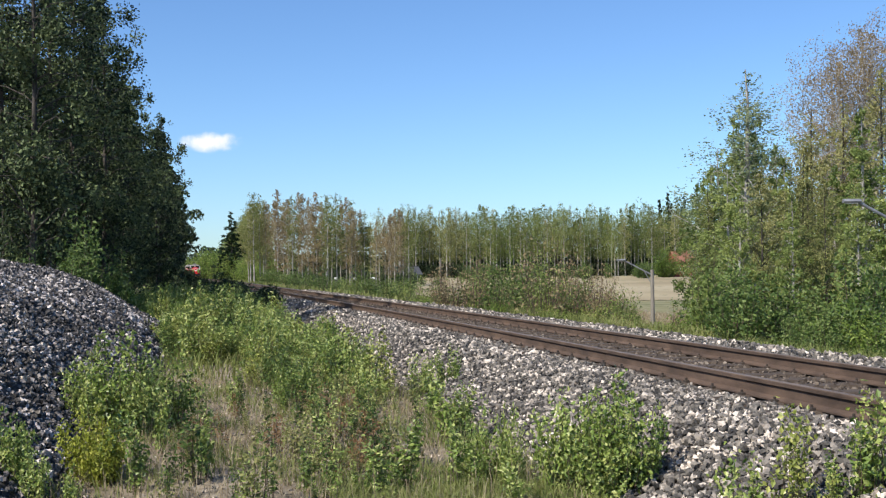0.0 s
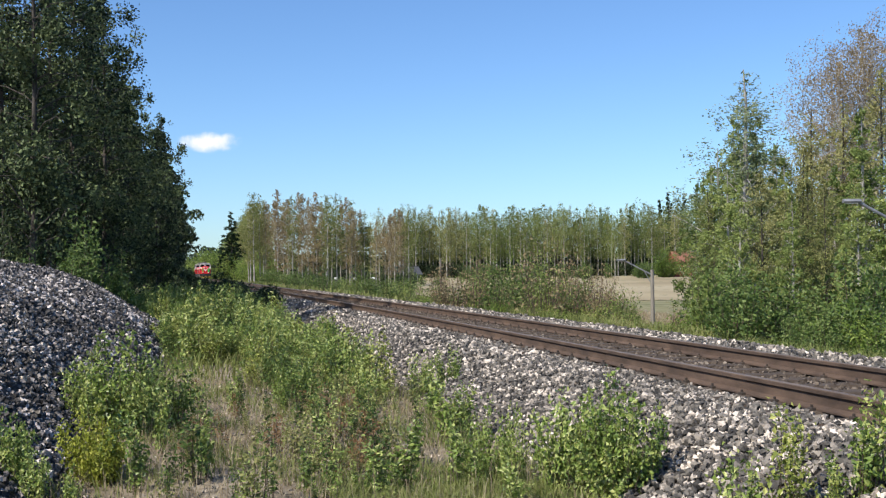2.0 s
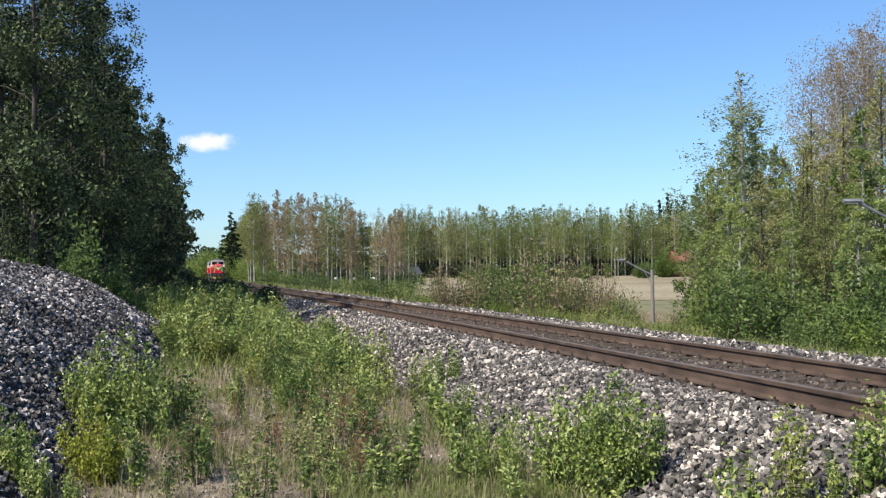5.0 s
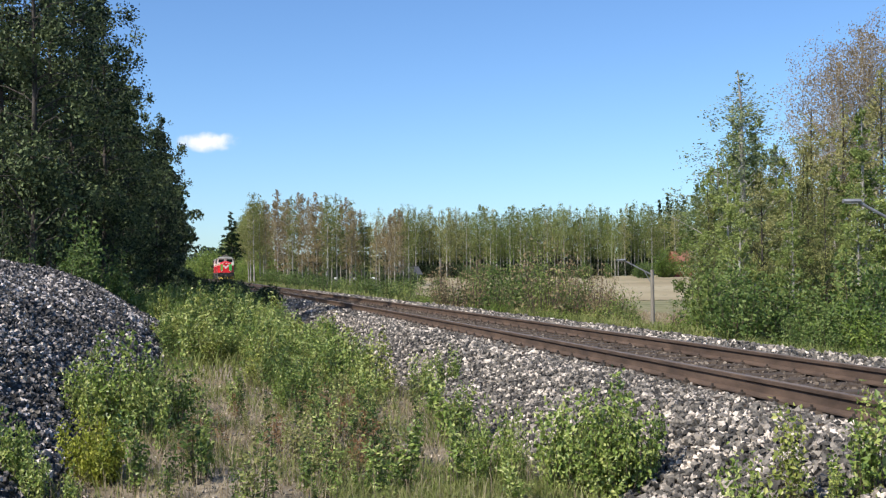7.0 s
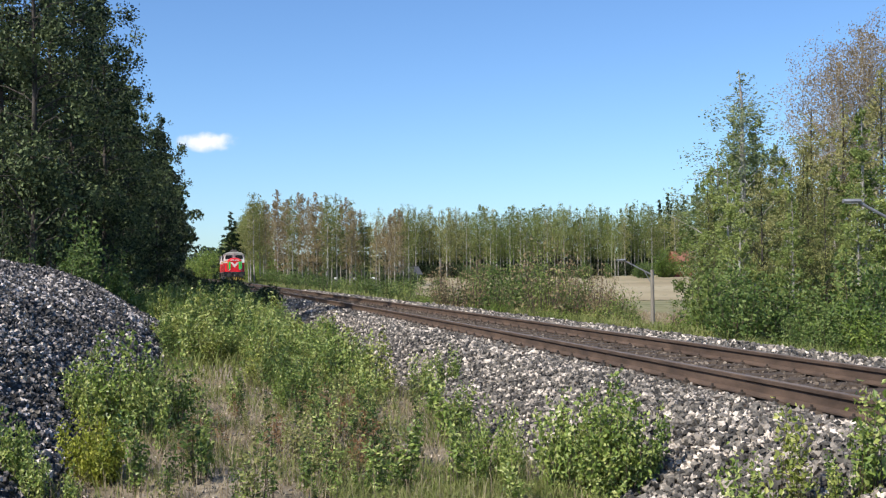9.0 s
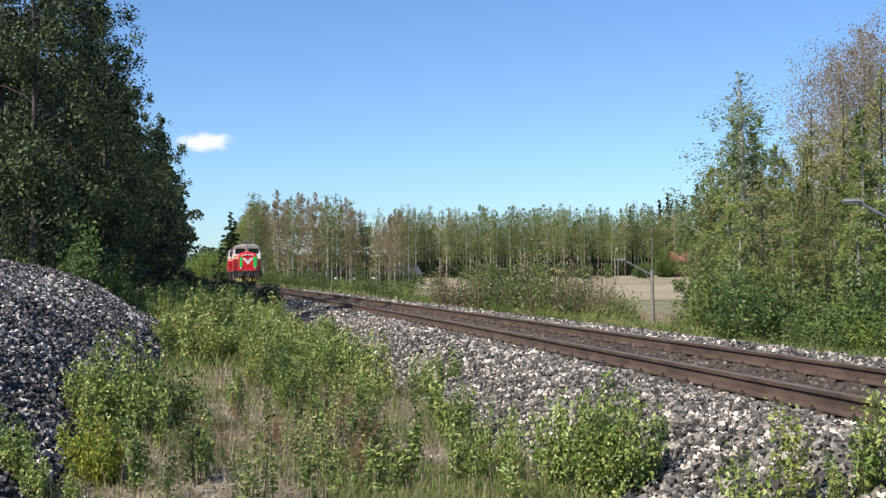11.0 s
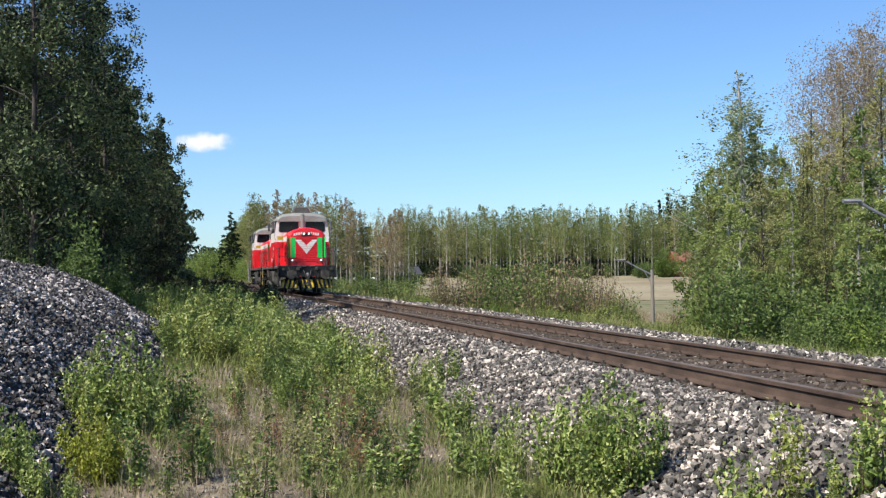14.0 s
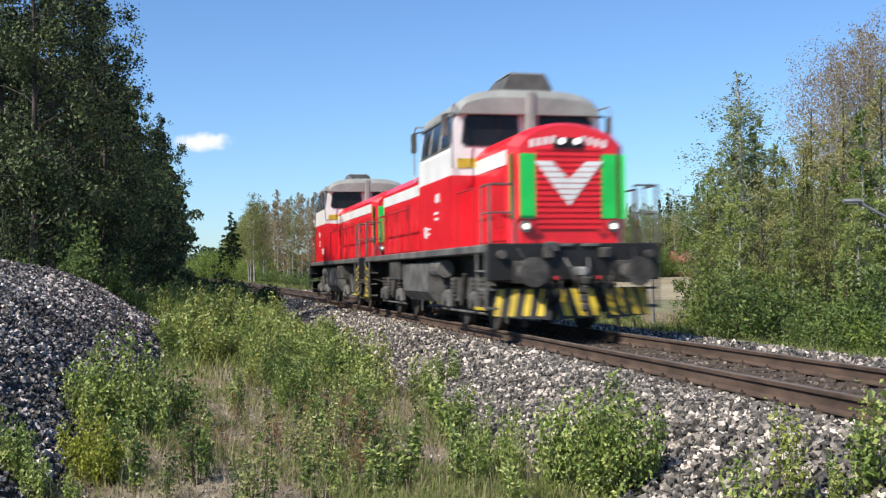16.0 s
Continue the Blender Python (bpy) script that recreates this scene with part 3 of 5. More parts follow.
def make_left_row():
    # the wood's shaded face is coloured into the near-black leaves of this row
    near = [tree_meshes("dark_birch", M["bark"], M["leaf_shade"], height=12.5, crown_from=0.05, radius=2.15, n_limb=64, n_leaf=15000, leaf=0.112, spread=0.28, clump=0.36, per=120, trunk_r=0.085, droop=0.35, twigs=90, core=3.5) for _ in range(3)]
    middle = [tree_meshes("dark_birch", M["bark"], M["leaf_shade"], height=12.5, crown_from=0.05, radius=2.1, n_limb=40, n_leaf=7500, leaf=0.17, spread=0.25, clump=0.32, per=30, trunk_r=0.14, wood_seg=3, twigs=30, droop=0.35) for _ in range(2)]
    far = [tree_meshes("dark_birch", M["bark"], M["leaf_shade"], height=12.5, crown_from=0.05, radius=2.3, n_limb=28, wood_seg=3, twigs=0, n_leaf=1800, leaf=0.36, spread=0.24, trunk_r=0.17, droop=0.35) for _ in range(2)]
    s = 20.0
    while s < 400:
        for row, u in enumerate((-10.0, -13.8, -18.0)):
            x, y, _ = track(s + row * 1.7, u + rng.uniform(-0.8, 0.8) + float(np.interp(s, [36, 44, 62, 80, 140, 200], [-1.1, 0.0, 0.6, 1.5, 1.4, 0.5])))
            kinds = near if s < 52 and row < 2 else (middle if s < 90 and row < 2 else far)
            h = rng.uniform(0.86, 1.12) * float(np.interp(s, [30, 40, 50, 70, 110], [1.12, 1.06, 0.96, 1.03, 1.0]))
            if s > 29 and (row < 2 or s < 90):
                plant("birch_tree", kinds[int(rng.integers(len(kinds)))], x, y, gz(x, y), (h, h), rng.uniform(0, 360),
                      "tall green birch at the edge of a wood, shade put into its near-black leaves", "tree", "trees along the near side of the track")
        s += 3.4 if s < 70 else (5.5 if s < 160 else 9)
    lit = bush_meshes("lit_sapling", M["twig"], M["leaf_mid"], height=3.0, radius=0.55, n_stem=9, n_leaf=1500, leaf=0.085, stem_r=0.014, spread=0.10, low=0.3)
    for x, y, h in ((-7.55, 26.3, 2.5), (-8.75, 26.0, 3.7), (-8.35, 25.6, 2.9), (-9.3, 25.0, 2.6)):
        plant("birch_sapling", lit, x, y, gz(x, y), (h / 3, h / 3), rng.uniform(0, 360), "sunlit slender birch sapling before the dark wood", "bush", "saplings before the wood")


make_left_row()


SWAYING = []


def make_right_trees():
    birch = [tree_meshes("green_birch", bark=M["bark_far"], foliage=M["leaf_birch"], shape="cone", height=10, crown_from=0.10, radius=1.6, n_limb=60, n_leaf=9000, leaf=0.118, clump=0.27, per=46, trunk_r=0.10, rise=1.2, droop=0.3) for _ in range(3)]
    slim = [tree_meshes("slim_birch", bark=M["bark_far"], foliage=M["leaf_pale"], shape="cone", height=10, crown_from=0.12, radius=1.5, n_limb=70, n_leaf=13000, leaf=0.066, clump=0.34, per=24, trunk_r=0.09, rise=1.4, droop=0.3, spread=0.25)]
    olive = [tree_meshes("olive_aspen", bark=M["bark"], foliage=M["leaf_olive"], shape="cone", height=10, crown_from=0.15, radius=1.7, n_limb=60, n_leaf=8000, leaf=0.095, trunk_r=0.07, rise=1.3, clump=0.28, per=36, droop=0.1) for _ in range(2)]
    bud = [tree_meshes("budding_aspen", M["bark_far"], M["leaf_bud"], height=12, crown_from=0.3, radius=2.1, n_limb=110, n_leaf=9500, leaf=0.07, trunk_r=0.09, rise=1.3, droop=0.0, spread=0.20, per=14, twigs=260, twig_r=0.5)]
    spots = [  # kind, x, y, height of the top
        ("slim", 9.41, 34, 7.18), ("birch", 9.77, 37, 5.97), ("birch", 8.95, 36, 4.97), ("birch", 9.23, 40, 4.03), ("birch", 11.48, 40, 6.36),
        ("birch", 11.49, 38, 5.17), ("bud", 11.7, 36, 5.3), ("bud", 13.7, 38, 8.3), ("bud", 15.3, 40, 9.95), ("bud", 14.9, 42, 9.5),
        ("olive", 11.07, 33, 5.83), ("olive", 13.00, 36, 6.62), ("birch", 11.83, 31, 5.36), ("olive", 13.50, 34, 6.99), 
        ("olive", 7.71, 32, 3.42), ("birch", 7.53, 28, 3.11), ("birch", 8.51, 27, 2.75), ("olive", 9.34, 27, 3.29), ("birch", 9.79, 26, 2.93),
        ("olive", 8.69, 30, 3.72), ("birch", 7.76, 30, 3.73), ("bud", 14.9, 38, 9.3), ("birch", 12.52, 30, 4.90), ("olive", 9.76, 30, 4.16),
        ("birch", 8.07, 33, 4.00), ("birch", 9.95, 35, 5.24), ("birch", 10.20, 33, 4.23), ("birch", 9.72, 36, 5.19), ("olive", 9.91, 30, 3.40), ("birch", 11.39, 32, 3.87)]
    words = {"slim": "slender tall birch with light green spring leaves", "birch": "young green birch with a pale trunk",
             "olive": "young aspen with sparse olive green leaves", "bud": "tall budding aspen with brownish bare twigs"}
    for kind, x, y, top in spots:
        me = {"slim": slim, "birch": birch, "olive": olive, "bud": bud}[kind]
        me = me[int(rng.integers(len(me)))]
        z = gz(x, y)
        f = (top - z) / (12 if kind == "bud" else 10)
        made = plant("aspen_tree" if kind in ("olive", "bud") else "birch_tree", me, x, y, z, (min(1.0, f) * rng.uniform(0.95, 1.15) * (1.55 if kind == "slim" else 1.0), f), rng.uniform(0, 360), words[kind], "tree", "trees beyond the track")
        if kind == "slim":
            SWAYING.append(made)


make_right_trees()


def make_verge_bushes():
    bush = [bush_meshes("verge_bush", M["twig"], M["leaf_bright"], height=1.5, radius=0.75, n_stem=34, n_leaf=1900, leaf=0.075, spread=0.08) for _ in range(2)]
    bush += [bush_meshes("verge_bush", M["twig"], M["leaf_lime"], height=1.5, radius=0.75, n_stem=34, n_leaf=1900, leaf=0.07, spread=0.08)]
    for k in range(36):
        s = rng.uniform(14, 34) if k < 30 else rng.uniform(30, 62)
        u = rng.uniform(5.0, 9.0)
        x, y, _ = track(s, u)
        if x < 0.213 * y and y > 20:
            continue
        h = rng.uniform(0.6, 1.15)
        plant("bush", bush[k % 3], x, y, gz(x, y), (h, h), rng.uniform(0, 360), "fresh bright green willow bush beside the ballast", "bush", "bushes on the far verge")
    for k in range(18):
        s, u = rng.uniform(22, 50), rng.uniform(4.3, 6.2)
        x, y, _ = track(s, u)
        h = rng.uniform(0.35, 0.62)
        plant("bush", bush[k % 3], x, y, gz(x, y), (h * 1.2, h), rng.uniform(0, 360), "low green bush at the edge of the ballast", "bush", "bushes on the far verge")
    tall_bush = [bush_meshes("tall_bush", M["twig"], M["leaf_birch"], height=2.2, radius=0.8, n_stem=26, n_leaf=2300, leaf=0.085, stem_r=0.012, spread=0.10) for _ in range(1)]
    tall_bush += [bush_meshes("tall_bush", M["twig"], M["leaf_mid"], height=2.2, radius=0.8, n_stem=26, n_leaf=1900, leaf=0.10, stem_r=0.012, spread=0.10)]
    for x, y, h in ((5.9, 22.0, 2.0), (6.5, 24.5, 2.1), (6.3, 26.5, 2.4), (7.2, 21.5, 1.7), (8.4, 21.0, 2.2), (8.6, 23.0, 2.6), (7.6, 25.0, 2.2), (6.9, 20.0, 1.2), (6.2, 19.8, 1.0), (7.9, 19.6, 1.3)):
        plant("bush", tall_bush[int(rng.integers(2))], x, y, gz(x, y), (h / 2.2, h / 2.2), rng.uniform(0, 360), "tall leafy green bush at the foot of the trees", "bush", "tall bushes on the far verge")
    thin = [bush_meshes("thin_shrub", M["twig"], m, height=2.6, radius=1.0, n_stem=18, n_leaf=900, leaf=0.11, stem_r=0.014, spread=0.15) for m in (M["leaf_mid"], M["leaf_birch"])]
    bare = [bush_meshes("bare_shrub", M["twig"], M["leaf_bud"], height=2.8, radius=1.0, n_stem=30, n_leaf=420, leaf=0.09, stem_r=0.014, spread=0.14) for _ in range(2)]
    for k in range(130):
        y = rng.uniform(34, 75)
        x = rng.uniform(-0.01, 0.215) * y
        if across(x, y) < 5 or abs(x / y - 0.187) < 0.012 or (x / y > 0.195 and y < 60):
            continue
        h = rng.uniform(0.55, 1.15) * float(np.interp(x / y, [0.0, 0.07, 0.09, 0.13, 0.15, 0.17], [0.95, 1.0, 1.2, 1.1, 0.85, 0.7]))
        plant("shrub", (thin if k % 3 else bare)[k % 2], x, y, gz(x, y), (h, h), rng.uniform(0, 360), "loose green shrub on the slope below the track" if k % 3 else "nearly bare brown shrub on the slope below the track", "bush", "shrubs on the slope")
    for k in range(16):     # thin brown growth by the lamp
        y = rng.uniform(40, 62)
        x = rng.uniform(0.118, 0.164) * y
        h = rng.uniform(0.8, 1.1)
        plant("shrub", bare[k % 2], x, y, gz(x, y), (h * 0.9, h), rng.uniform(0, 360), "nearly bare brown shrub on the slope below the track", "bush", "shrubs on the slope")
    for k in range(26):
        s = rng.uniform(62, 170)
        x, y, _ = track(s, rng.uniform(4.5, 9))
        h = rng.uniform(0.5, 0.9) * 1.2
        plant("shrub", thin[k % 2], x, y, gz(x, y), (h * 1.5, h), rng.uniform(0, 360), "low green shrub beside the far track", "bush", "shrubs along the track")


make_verge_bushes()


def make_far_wood():
    tall = [tree_meshes("field_birch", M["bark_far"], M["leaf_olive"], height=17, crown_from=0.24, radius=2.1, n_limb=28, wood_seg=3, twigs=0, n_leaf=2200, leaf=0.25, trunk_r=0.17, rise=0.7, droop=0.2, spread=0.36, per=7, clump=0.42) for _ in range(3)]
    greens = [tree_meshes("field_aspen", M["bark_far"], M["leaf_far"], height=17, crown_from=0.26, radius=2.1, n_limb=28, wood_seg=3, twigs=0, n_leaf=2300, leaf=0.25, trunk_r=0.17, rise=0.7, droop=0.2, spread=0.36, per=7, clump=0.42) for _ in range(2)]
    brown = [tree_meshes("brown_birch", M["bark_far"], M["leaf_bud"], height=15, crown_from=0.2, radius=1.35, n_limb=28, wood_seg=3, twigs=0, n_leaf=2000, leaf=0.24, trunk_r=0.12, rise=1.1, per=7, clump=0.42, droop=0.15, spread=0.38) for _ in range(2)]
    spruce = [tree_meshes("spruce", M["bark"], M["needle"], height=19, crown_from=0.04, radius=2.6, n_limb=24, wood_seg=3, twigs=0, n_leaf=800, leaf=0.9, per=7, trunk_r=0.2, rise=0.1, droop=0.25, spread=0.2, shape="spruce"),
              tree_meshes("spruce", M["bark"], M["needle"], height=19, crown_from=0.04, radius=2.8, n_limb=70, wood_seg=3, twigs=0, n_leaf=3200, leaf=0.5, per=7, trunk_r=0.2, rise=0.05, droop=0.22, spread=0.16, shape="spruce")]
    low = [bush_meshes("sapling_clump", M["twig"], M["leaf_mid"], height=5.5, radius=2.1, n_stem=22, n_leaf=1100, leaf=0.28, stem_r=0.03, spread=0.34) for _ in range(2)]

    young = [bush_meshes("young_clump", M["twig"], M["leaf_bright"], height=5.5, radius=1.7, n_stem=26, n_leaf=800, leaf=0.30, stem_r=0.03, spread=0.30) for _ in range(2)]
    # undergrowth clump; the gloom under the trees is put into its leaf colour
    shade = bush_meshes("shade_clump", M["twig"], M["leaf_shade"], height=5.5, radius=2.3, n_stem=20, n_leaf=900, leaf=0.34, stem_r=0.03, spread=0.34)

    def put(me, name, px, y, h, base, words, cat="tree", group="trees beyond the field", wide=1.0):
        x = (px - 784) / 1955 * y
        f = h / base
        plant(name, me, x, y, gz(x, y), (f * wide, f), rng.uniform(0, 360), words, cat, group)
    for k in range(100):     # birch and aspen stand behind the field
        px = 700 + 530 * ((k * 0.618) % 1.0)
        y = 300 + 46 * rng.uniform(0, 1)
        h = 18.6 * rng.uniform(0.88, 1.1) * y / 310
        me = tall[k % 3] if px < 820 or rng.uniform() < 0.4 else greens[k % 2]
        put(me, "birch_tree", px, y, h, 17, "tall pale-trunked birch at the edge of the field")
    for k in range(90):     # dark spruces deeper in the wood
        px = 560 + 700 * ((k * 0.618) % 1.0)
        put(spruce[0], "spruce_tree", px, rng.uniform(335, 372), 16.5 * rng.uniform(0.8, 1.05), 19, "dark green spruce deep in the wood", wide=1.6)
    for px, h in ((1183, 22), (1168, 20), (1200, 20), (1117, 18.5), (1212, 21)):
        put(spruce[1], "spruce_tree", px, 338, h * 1.13, 19, "tall dark spruce above the wood", wide=1.35)
    put(spruce[1], "spruce_tree", 408, 312, 20.0, 19, "dark spruce standing above the young trees", wide=2.0)
    for k in range(40):     # nearer brown birches beside the track
        px = 440 + 290 * ((k * 0.618) % 1.0)
        y = rng.uniform(165, 225)
        top = np.interp(px, [440, 460, 600, 650, 730], [346, 338, 346, 372, 372]) + rng.uniform(-6, 20)
        h = (483 - top) / 1955 * y + 1.0 - gz((px - 784) / 1955 * y, y)
        me = brown[k % 2] if rng.uniform() < 0.6 else tall[k % 3]
        put(me, "birch_tree", px, y, h, 15 if me in brown else 17, "birch with brownish spring crown and pale trunk", group="birches beside the track")
    for k in range(110):     # bright young growth
        px = rng.uniform(325, 480)
        y = rng.uniform(300, 380) if px < 420 else rng.uniform(210, 300)
        x = (px - 784) / 1955 * y
        if across(x, y) < 6.0:
            continue
        h = (487 - rng.uniform(432, 456)) / 1955 * y + 1.0 - gz(x, y)
        put(young[k % 2], "young_birch", px, y, h, 5.5, "bright green young birch growth beside the track", group="young trees beside the track", wide=0.9)
    for k in range(60):     # the slope of young trees rising to the birches
        px = 338 + 130 * ((k * 0.618) % 1.0)
        y = rng.uniform(385, 440)
        top = float(np.interp(px, [338, 380, 396, 410, 440, 470], [438, 430, 418, 402, 384, 372])) + rng.uniform(-3, 22)
        h = (483 - top) / 1955 * y + 1.0 - gz((px - 784) / 1955 * y, y)
        if px > 395 and k % 2:
            put(greens[k % 2], "birch_tree", px, y, h, 17, "green birch beyond the bend of the track", group="birches beside the track", wide=1.3)
        else:
            put(young[k % 2], "young_birch", px, y, h, 5.5, "bright green young birch growth beside the track", group="young trees beside the track", wide=0.8)
    for k in range(22):     # taller trees closing the bend of the track
        px = 408 + 50 * ((k * 0.618) % 1.0)
        y = rng.uniform(315, 345)
        top = float(np.interp(px, [408, 425, 440, 458], [408, 386, 362, 348])) + rng.uniform(-4, 14)
        h = (483 - top) / 1955 * y + 1.0 - gz((px - 784) / 1955 * y, y)
        put(greens[k % 2] if k % 3 else tall[k % 3], "birch_tree", px, y, h, 17, "green birch beyond the bend of the track", group="birches beside the track", wide=1.2)
    for k in range(46):     # growth under the nearer birches
        px = 470 + 262 * ((k * 0.618) % 1.0)
        if k % 2:
            put(shade, "bush", px, rng.uniform(228, 246), rng.uniform(3.6, 5.6), 5.5, "undergrowth between the birches, shade put into its near-black leaves", "bush", "undergrowth of the wood", 1.1)
        else:
            put(low[k % 4 // 2], "bush", px, rng.uniform(150, 168), rng.uniform(1.9, 3.1), 5.5, "low green bush under the birches", "bush", "bushes under the birches", 1.5)
    for k in range(46):
        px = rng.uniform(780, 1150) if k < 32 else rng.uniform(480, 780)
        y = rng.uniform(270, 292) if k < 32 else rng.uniform(200, 250)
        put(low[k % 2], "bush", px, y, rng.uniform(3.0, 4.6) if k < 32 else rng.uniform(2, 3.4), 5.5, "dense green bush before the wood", "bush", "bushes before the wood", 1.2)
    put(bush_meshes("round_bush", M["twig"], M["leaf_bright"], height=5.2, radius=2.7, n_stem=110, n_leaf=6000, leaf=0.22, stem_r=0.03, spread=0.30), "round_bush", 1177, 280, 8.0, 5.5, "large round clipped green bush beside the house", "bush")


make_far_wood()


def make_track_bushes():
    """Growth close by the far track, at the end of the row of trees, with shade put into its leaf colour."""
    # the trees' shade on these bushes is carried by their near-black leaves
    dark = bush_meshes("dark_bush", M["twig"], M["leaf_shade"], height=3.0, radius=1.0, n_stem=14, n_leaf=900, leaf=0.26, stem_r=0.02, spread=0.16)
    # fills behind the far trunks, leaves coloured near black as shade there
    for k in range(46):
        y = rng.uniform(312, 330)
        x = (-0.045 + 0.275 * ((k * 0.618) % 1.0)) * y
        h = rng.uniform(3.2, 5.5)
        plant("bush", dark, x, y, gz(x, y), (h / 2.2, h / 3), rng.uniform(0, 360), "undergrowth between the birches, shade put into its near-black leaves", "bush", "undergrowth of the wood")
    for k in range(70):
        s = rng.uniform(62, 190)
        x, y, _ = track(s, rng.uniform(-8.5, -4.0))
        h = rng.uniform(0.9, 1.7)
        plant("bush", dark, x, y, gz(x, y), (h / 2.0, h / 3), rng.uniform(0, 360), "low bush between the wood and the track, shade put into its leaf colour", "bush", "low bushes along the wood")
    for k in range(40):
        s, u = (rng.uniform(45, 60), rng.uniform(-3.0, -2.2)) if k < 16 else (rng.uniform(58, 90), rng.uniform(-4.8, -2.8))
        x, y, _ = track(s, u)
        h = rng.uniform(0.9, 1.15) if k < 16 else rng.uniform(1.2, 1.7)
        plant("bush", dark, x, y, gz(x, y), (h / 2.4, h / 3), rng.uniform(0, 360), "low bush between the wood and the track, shade put into its leaf colour", "bush", "low bushes along the wood")
    for x, y, h in ((-38.2, 166, 3.0), (-39.4, 168, 3.6), (-40.6, 165, 4.2), (-44.2, 192, 3.4)):
        plant("bush", dark, x, y, gz(x, y), (h / 3, h / 3), rng.uniform(0, 360), "bush at the end of the tree row, shade put into its leaf colour", "bush", "dark bushes by the far track")


make_track_bushes()

# ---- foreground growth ----


WINDY = []


def make_shoots():
    shoot = [bush_meshes("shoot", M["twig"], M["leaf_shoot"], height=0.85, radius=0.15, n_stem=7, n_leaf=330, leaf=0.050, stem_r=0.005, spread=0.034, low=0.10) for _ in range(2)]
    shoot += [bush_meshes("shoot", M["twig"], M["leaf_lime"], height=0.85, radius=0.15, n_stem=7, n_leaf=300, leaf=0.046, stem_r=0.005, spread=0.034, low=0.10) for _ in range(2)]
    stalk = [bush_meshes("stalk", M["twig"], m, height=0.85, radius=0.11, n_stem=4, n_leaf=170, leaf=0.044, stem_r=0.005, spread=0.028, low=0.08) for m in (M["leaf_lime"], M["leaf_shoot"], M["leaf_mid"], M["leaf_olive"])]
    dense = [bush_meshes("dense_shoot", M["twig"], M["leaf_shoot"], height=0.95, radius=0.42, n_stem=26, n_leaf=1650, leaf=0.050, stem_r=0.006, spread=0.036) for _ in range(3)]
    dense += [bush_meshes("dense_shoot", M["twig"], M["leaf_lime"], height=0.95, radius=0.42, n_stem=24, n_leaf=1600, leaf=0.048, stem_r=0.006, spread=0.036)]
    spire = [bush_meshes("spire_shoot", M["twig"], m, height=1.0, radius=0.30, n_stem=11, n_leaf=820, leaf=0.056, stem_r=0.007, spread=0.038, low=0.05) for m in (M["leaf_shoot"], M["leaf_mid"], M["leaf_lime"])]
    yellow = [bush_meshes("yellow_shoot", M["twig"], M["leaf_yellow"], height=0.6, radius=0.34, n_stem=34, n_leaf=2200, leaf=0.042, stem_r=0.005, spread=0.035)]
    loose = [bush_meshes("far_shoot", M["twig"], m, height=0.95, radius=0.36, n_stem=10, n_leaf=620, leaf=0.078, stem_r=0.008, spread=0.045) for m in (M["leaf_shoot"], M["leaf_mid"])]
    red = [bush_meshes("dry_shoot", M["twig"], M["leaf_red"], height=0.5, radius=0.16, n_stem=10, n_leaf=200, leaf=0.032, stem_r=0.004, spread=0.03)]

    def put(me, x, y, h, words, wide=1.0, name="birch_sapling", group="saplings beside the track"):
        base = {id(m): b for ms, b in ((shoot, 0.85), (stalk, 0.85), (dense, 0.95), (loose, 0.95), (spire, 1.0), (yellow, 0.6), (red, 0.5)) for m in ms}[id(me)]
        return plant(name, me, x, y, gz(x, y) + 0.04, (h / base * wide, h / base), rng.uniform(0, 360), words, "bush", group)
    green = "fresh green birch sapling in dry grass"
    full = "dense leafy green birch bush in dry grass"
    # single bushes
    for x, y, h, w in ((-3.30, 11.4, 1.08, 0.95), (-3.75, 11.8, 1.0, 0.8), (-2.85, 11.7, 0.90, 0.8), (-3.55, 11.2, 0.95, 0.8), (-3.05, 11.2, 0.85, 0.8),
                       (0.90, 8.15, 0.84, 0.85), (1.18, 8.25, 0.92, 0.85), (1.05, 8.0, 0.74, 0.9), (1.40, 8.15, 0.80, 0.7), (1.02, 8.35, 0.90, 0.8), (1.28, 8.05, 0.80, 0.85),
                       (0.36, 8.6, 0.76, 0.55), (0.50, 8.4, 0.6, 0.5), (0.20, 8.9, 0.5, 0.5), (-0.30, 14.9, 0.75, 0.75), (0.05, 15.3, 0.65, 0.7), (-1.2, 15.0, 0.7, 0.7)):
        ob = put(dense[int(rng.integers(3))], x, y, h, full, w)
        if x > 0 and y < 9.3:
            WINDY.append(ob)
    for x, y, h in ((-3.12, 8.05, 0.80), (-3.0, 7.9, 0.62), (-2.88, 7.8, 0.5), (-3.2, 8.4, 0.7), (-2.62, 7.7, 0.42)):
        put(spire[0], x, y, h, "green sapling before the stone heap", 0.8)
    put(yellow[0], -2.86, 8.9, 0.60, "yellow-green leafy bush beside the stone heap", 0.78, "yellow_bush")
    put(yellow[0], -2.68, 8.7, 0.44, "yellow-green leafy bush beside the stone heap", 0.7, "yellow_bush")
    for x, y, h in ((1.67, 6.5, 0.56), (1.80, 6.6, 0.48), (1.98, 6.5, 0.62), (2.06, 6.4, 0.50), (2.42, 6.5, 0.52), (2.50, 6.45, 0.66), (2.56, 6.6, 0.5), (2.2, 6.3, 0.30), (2.30, 6.55, 0.34)):
        WINDY.append(put(shoot[int(rng.integers(4))], x, y, h * 1.3, "green birch shoot growing from the ballast", 0.95))
    # the thicket along the foot of the ballast
    far_growth, low_growth = [], []

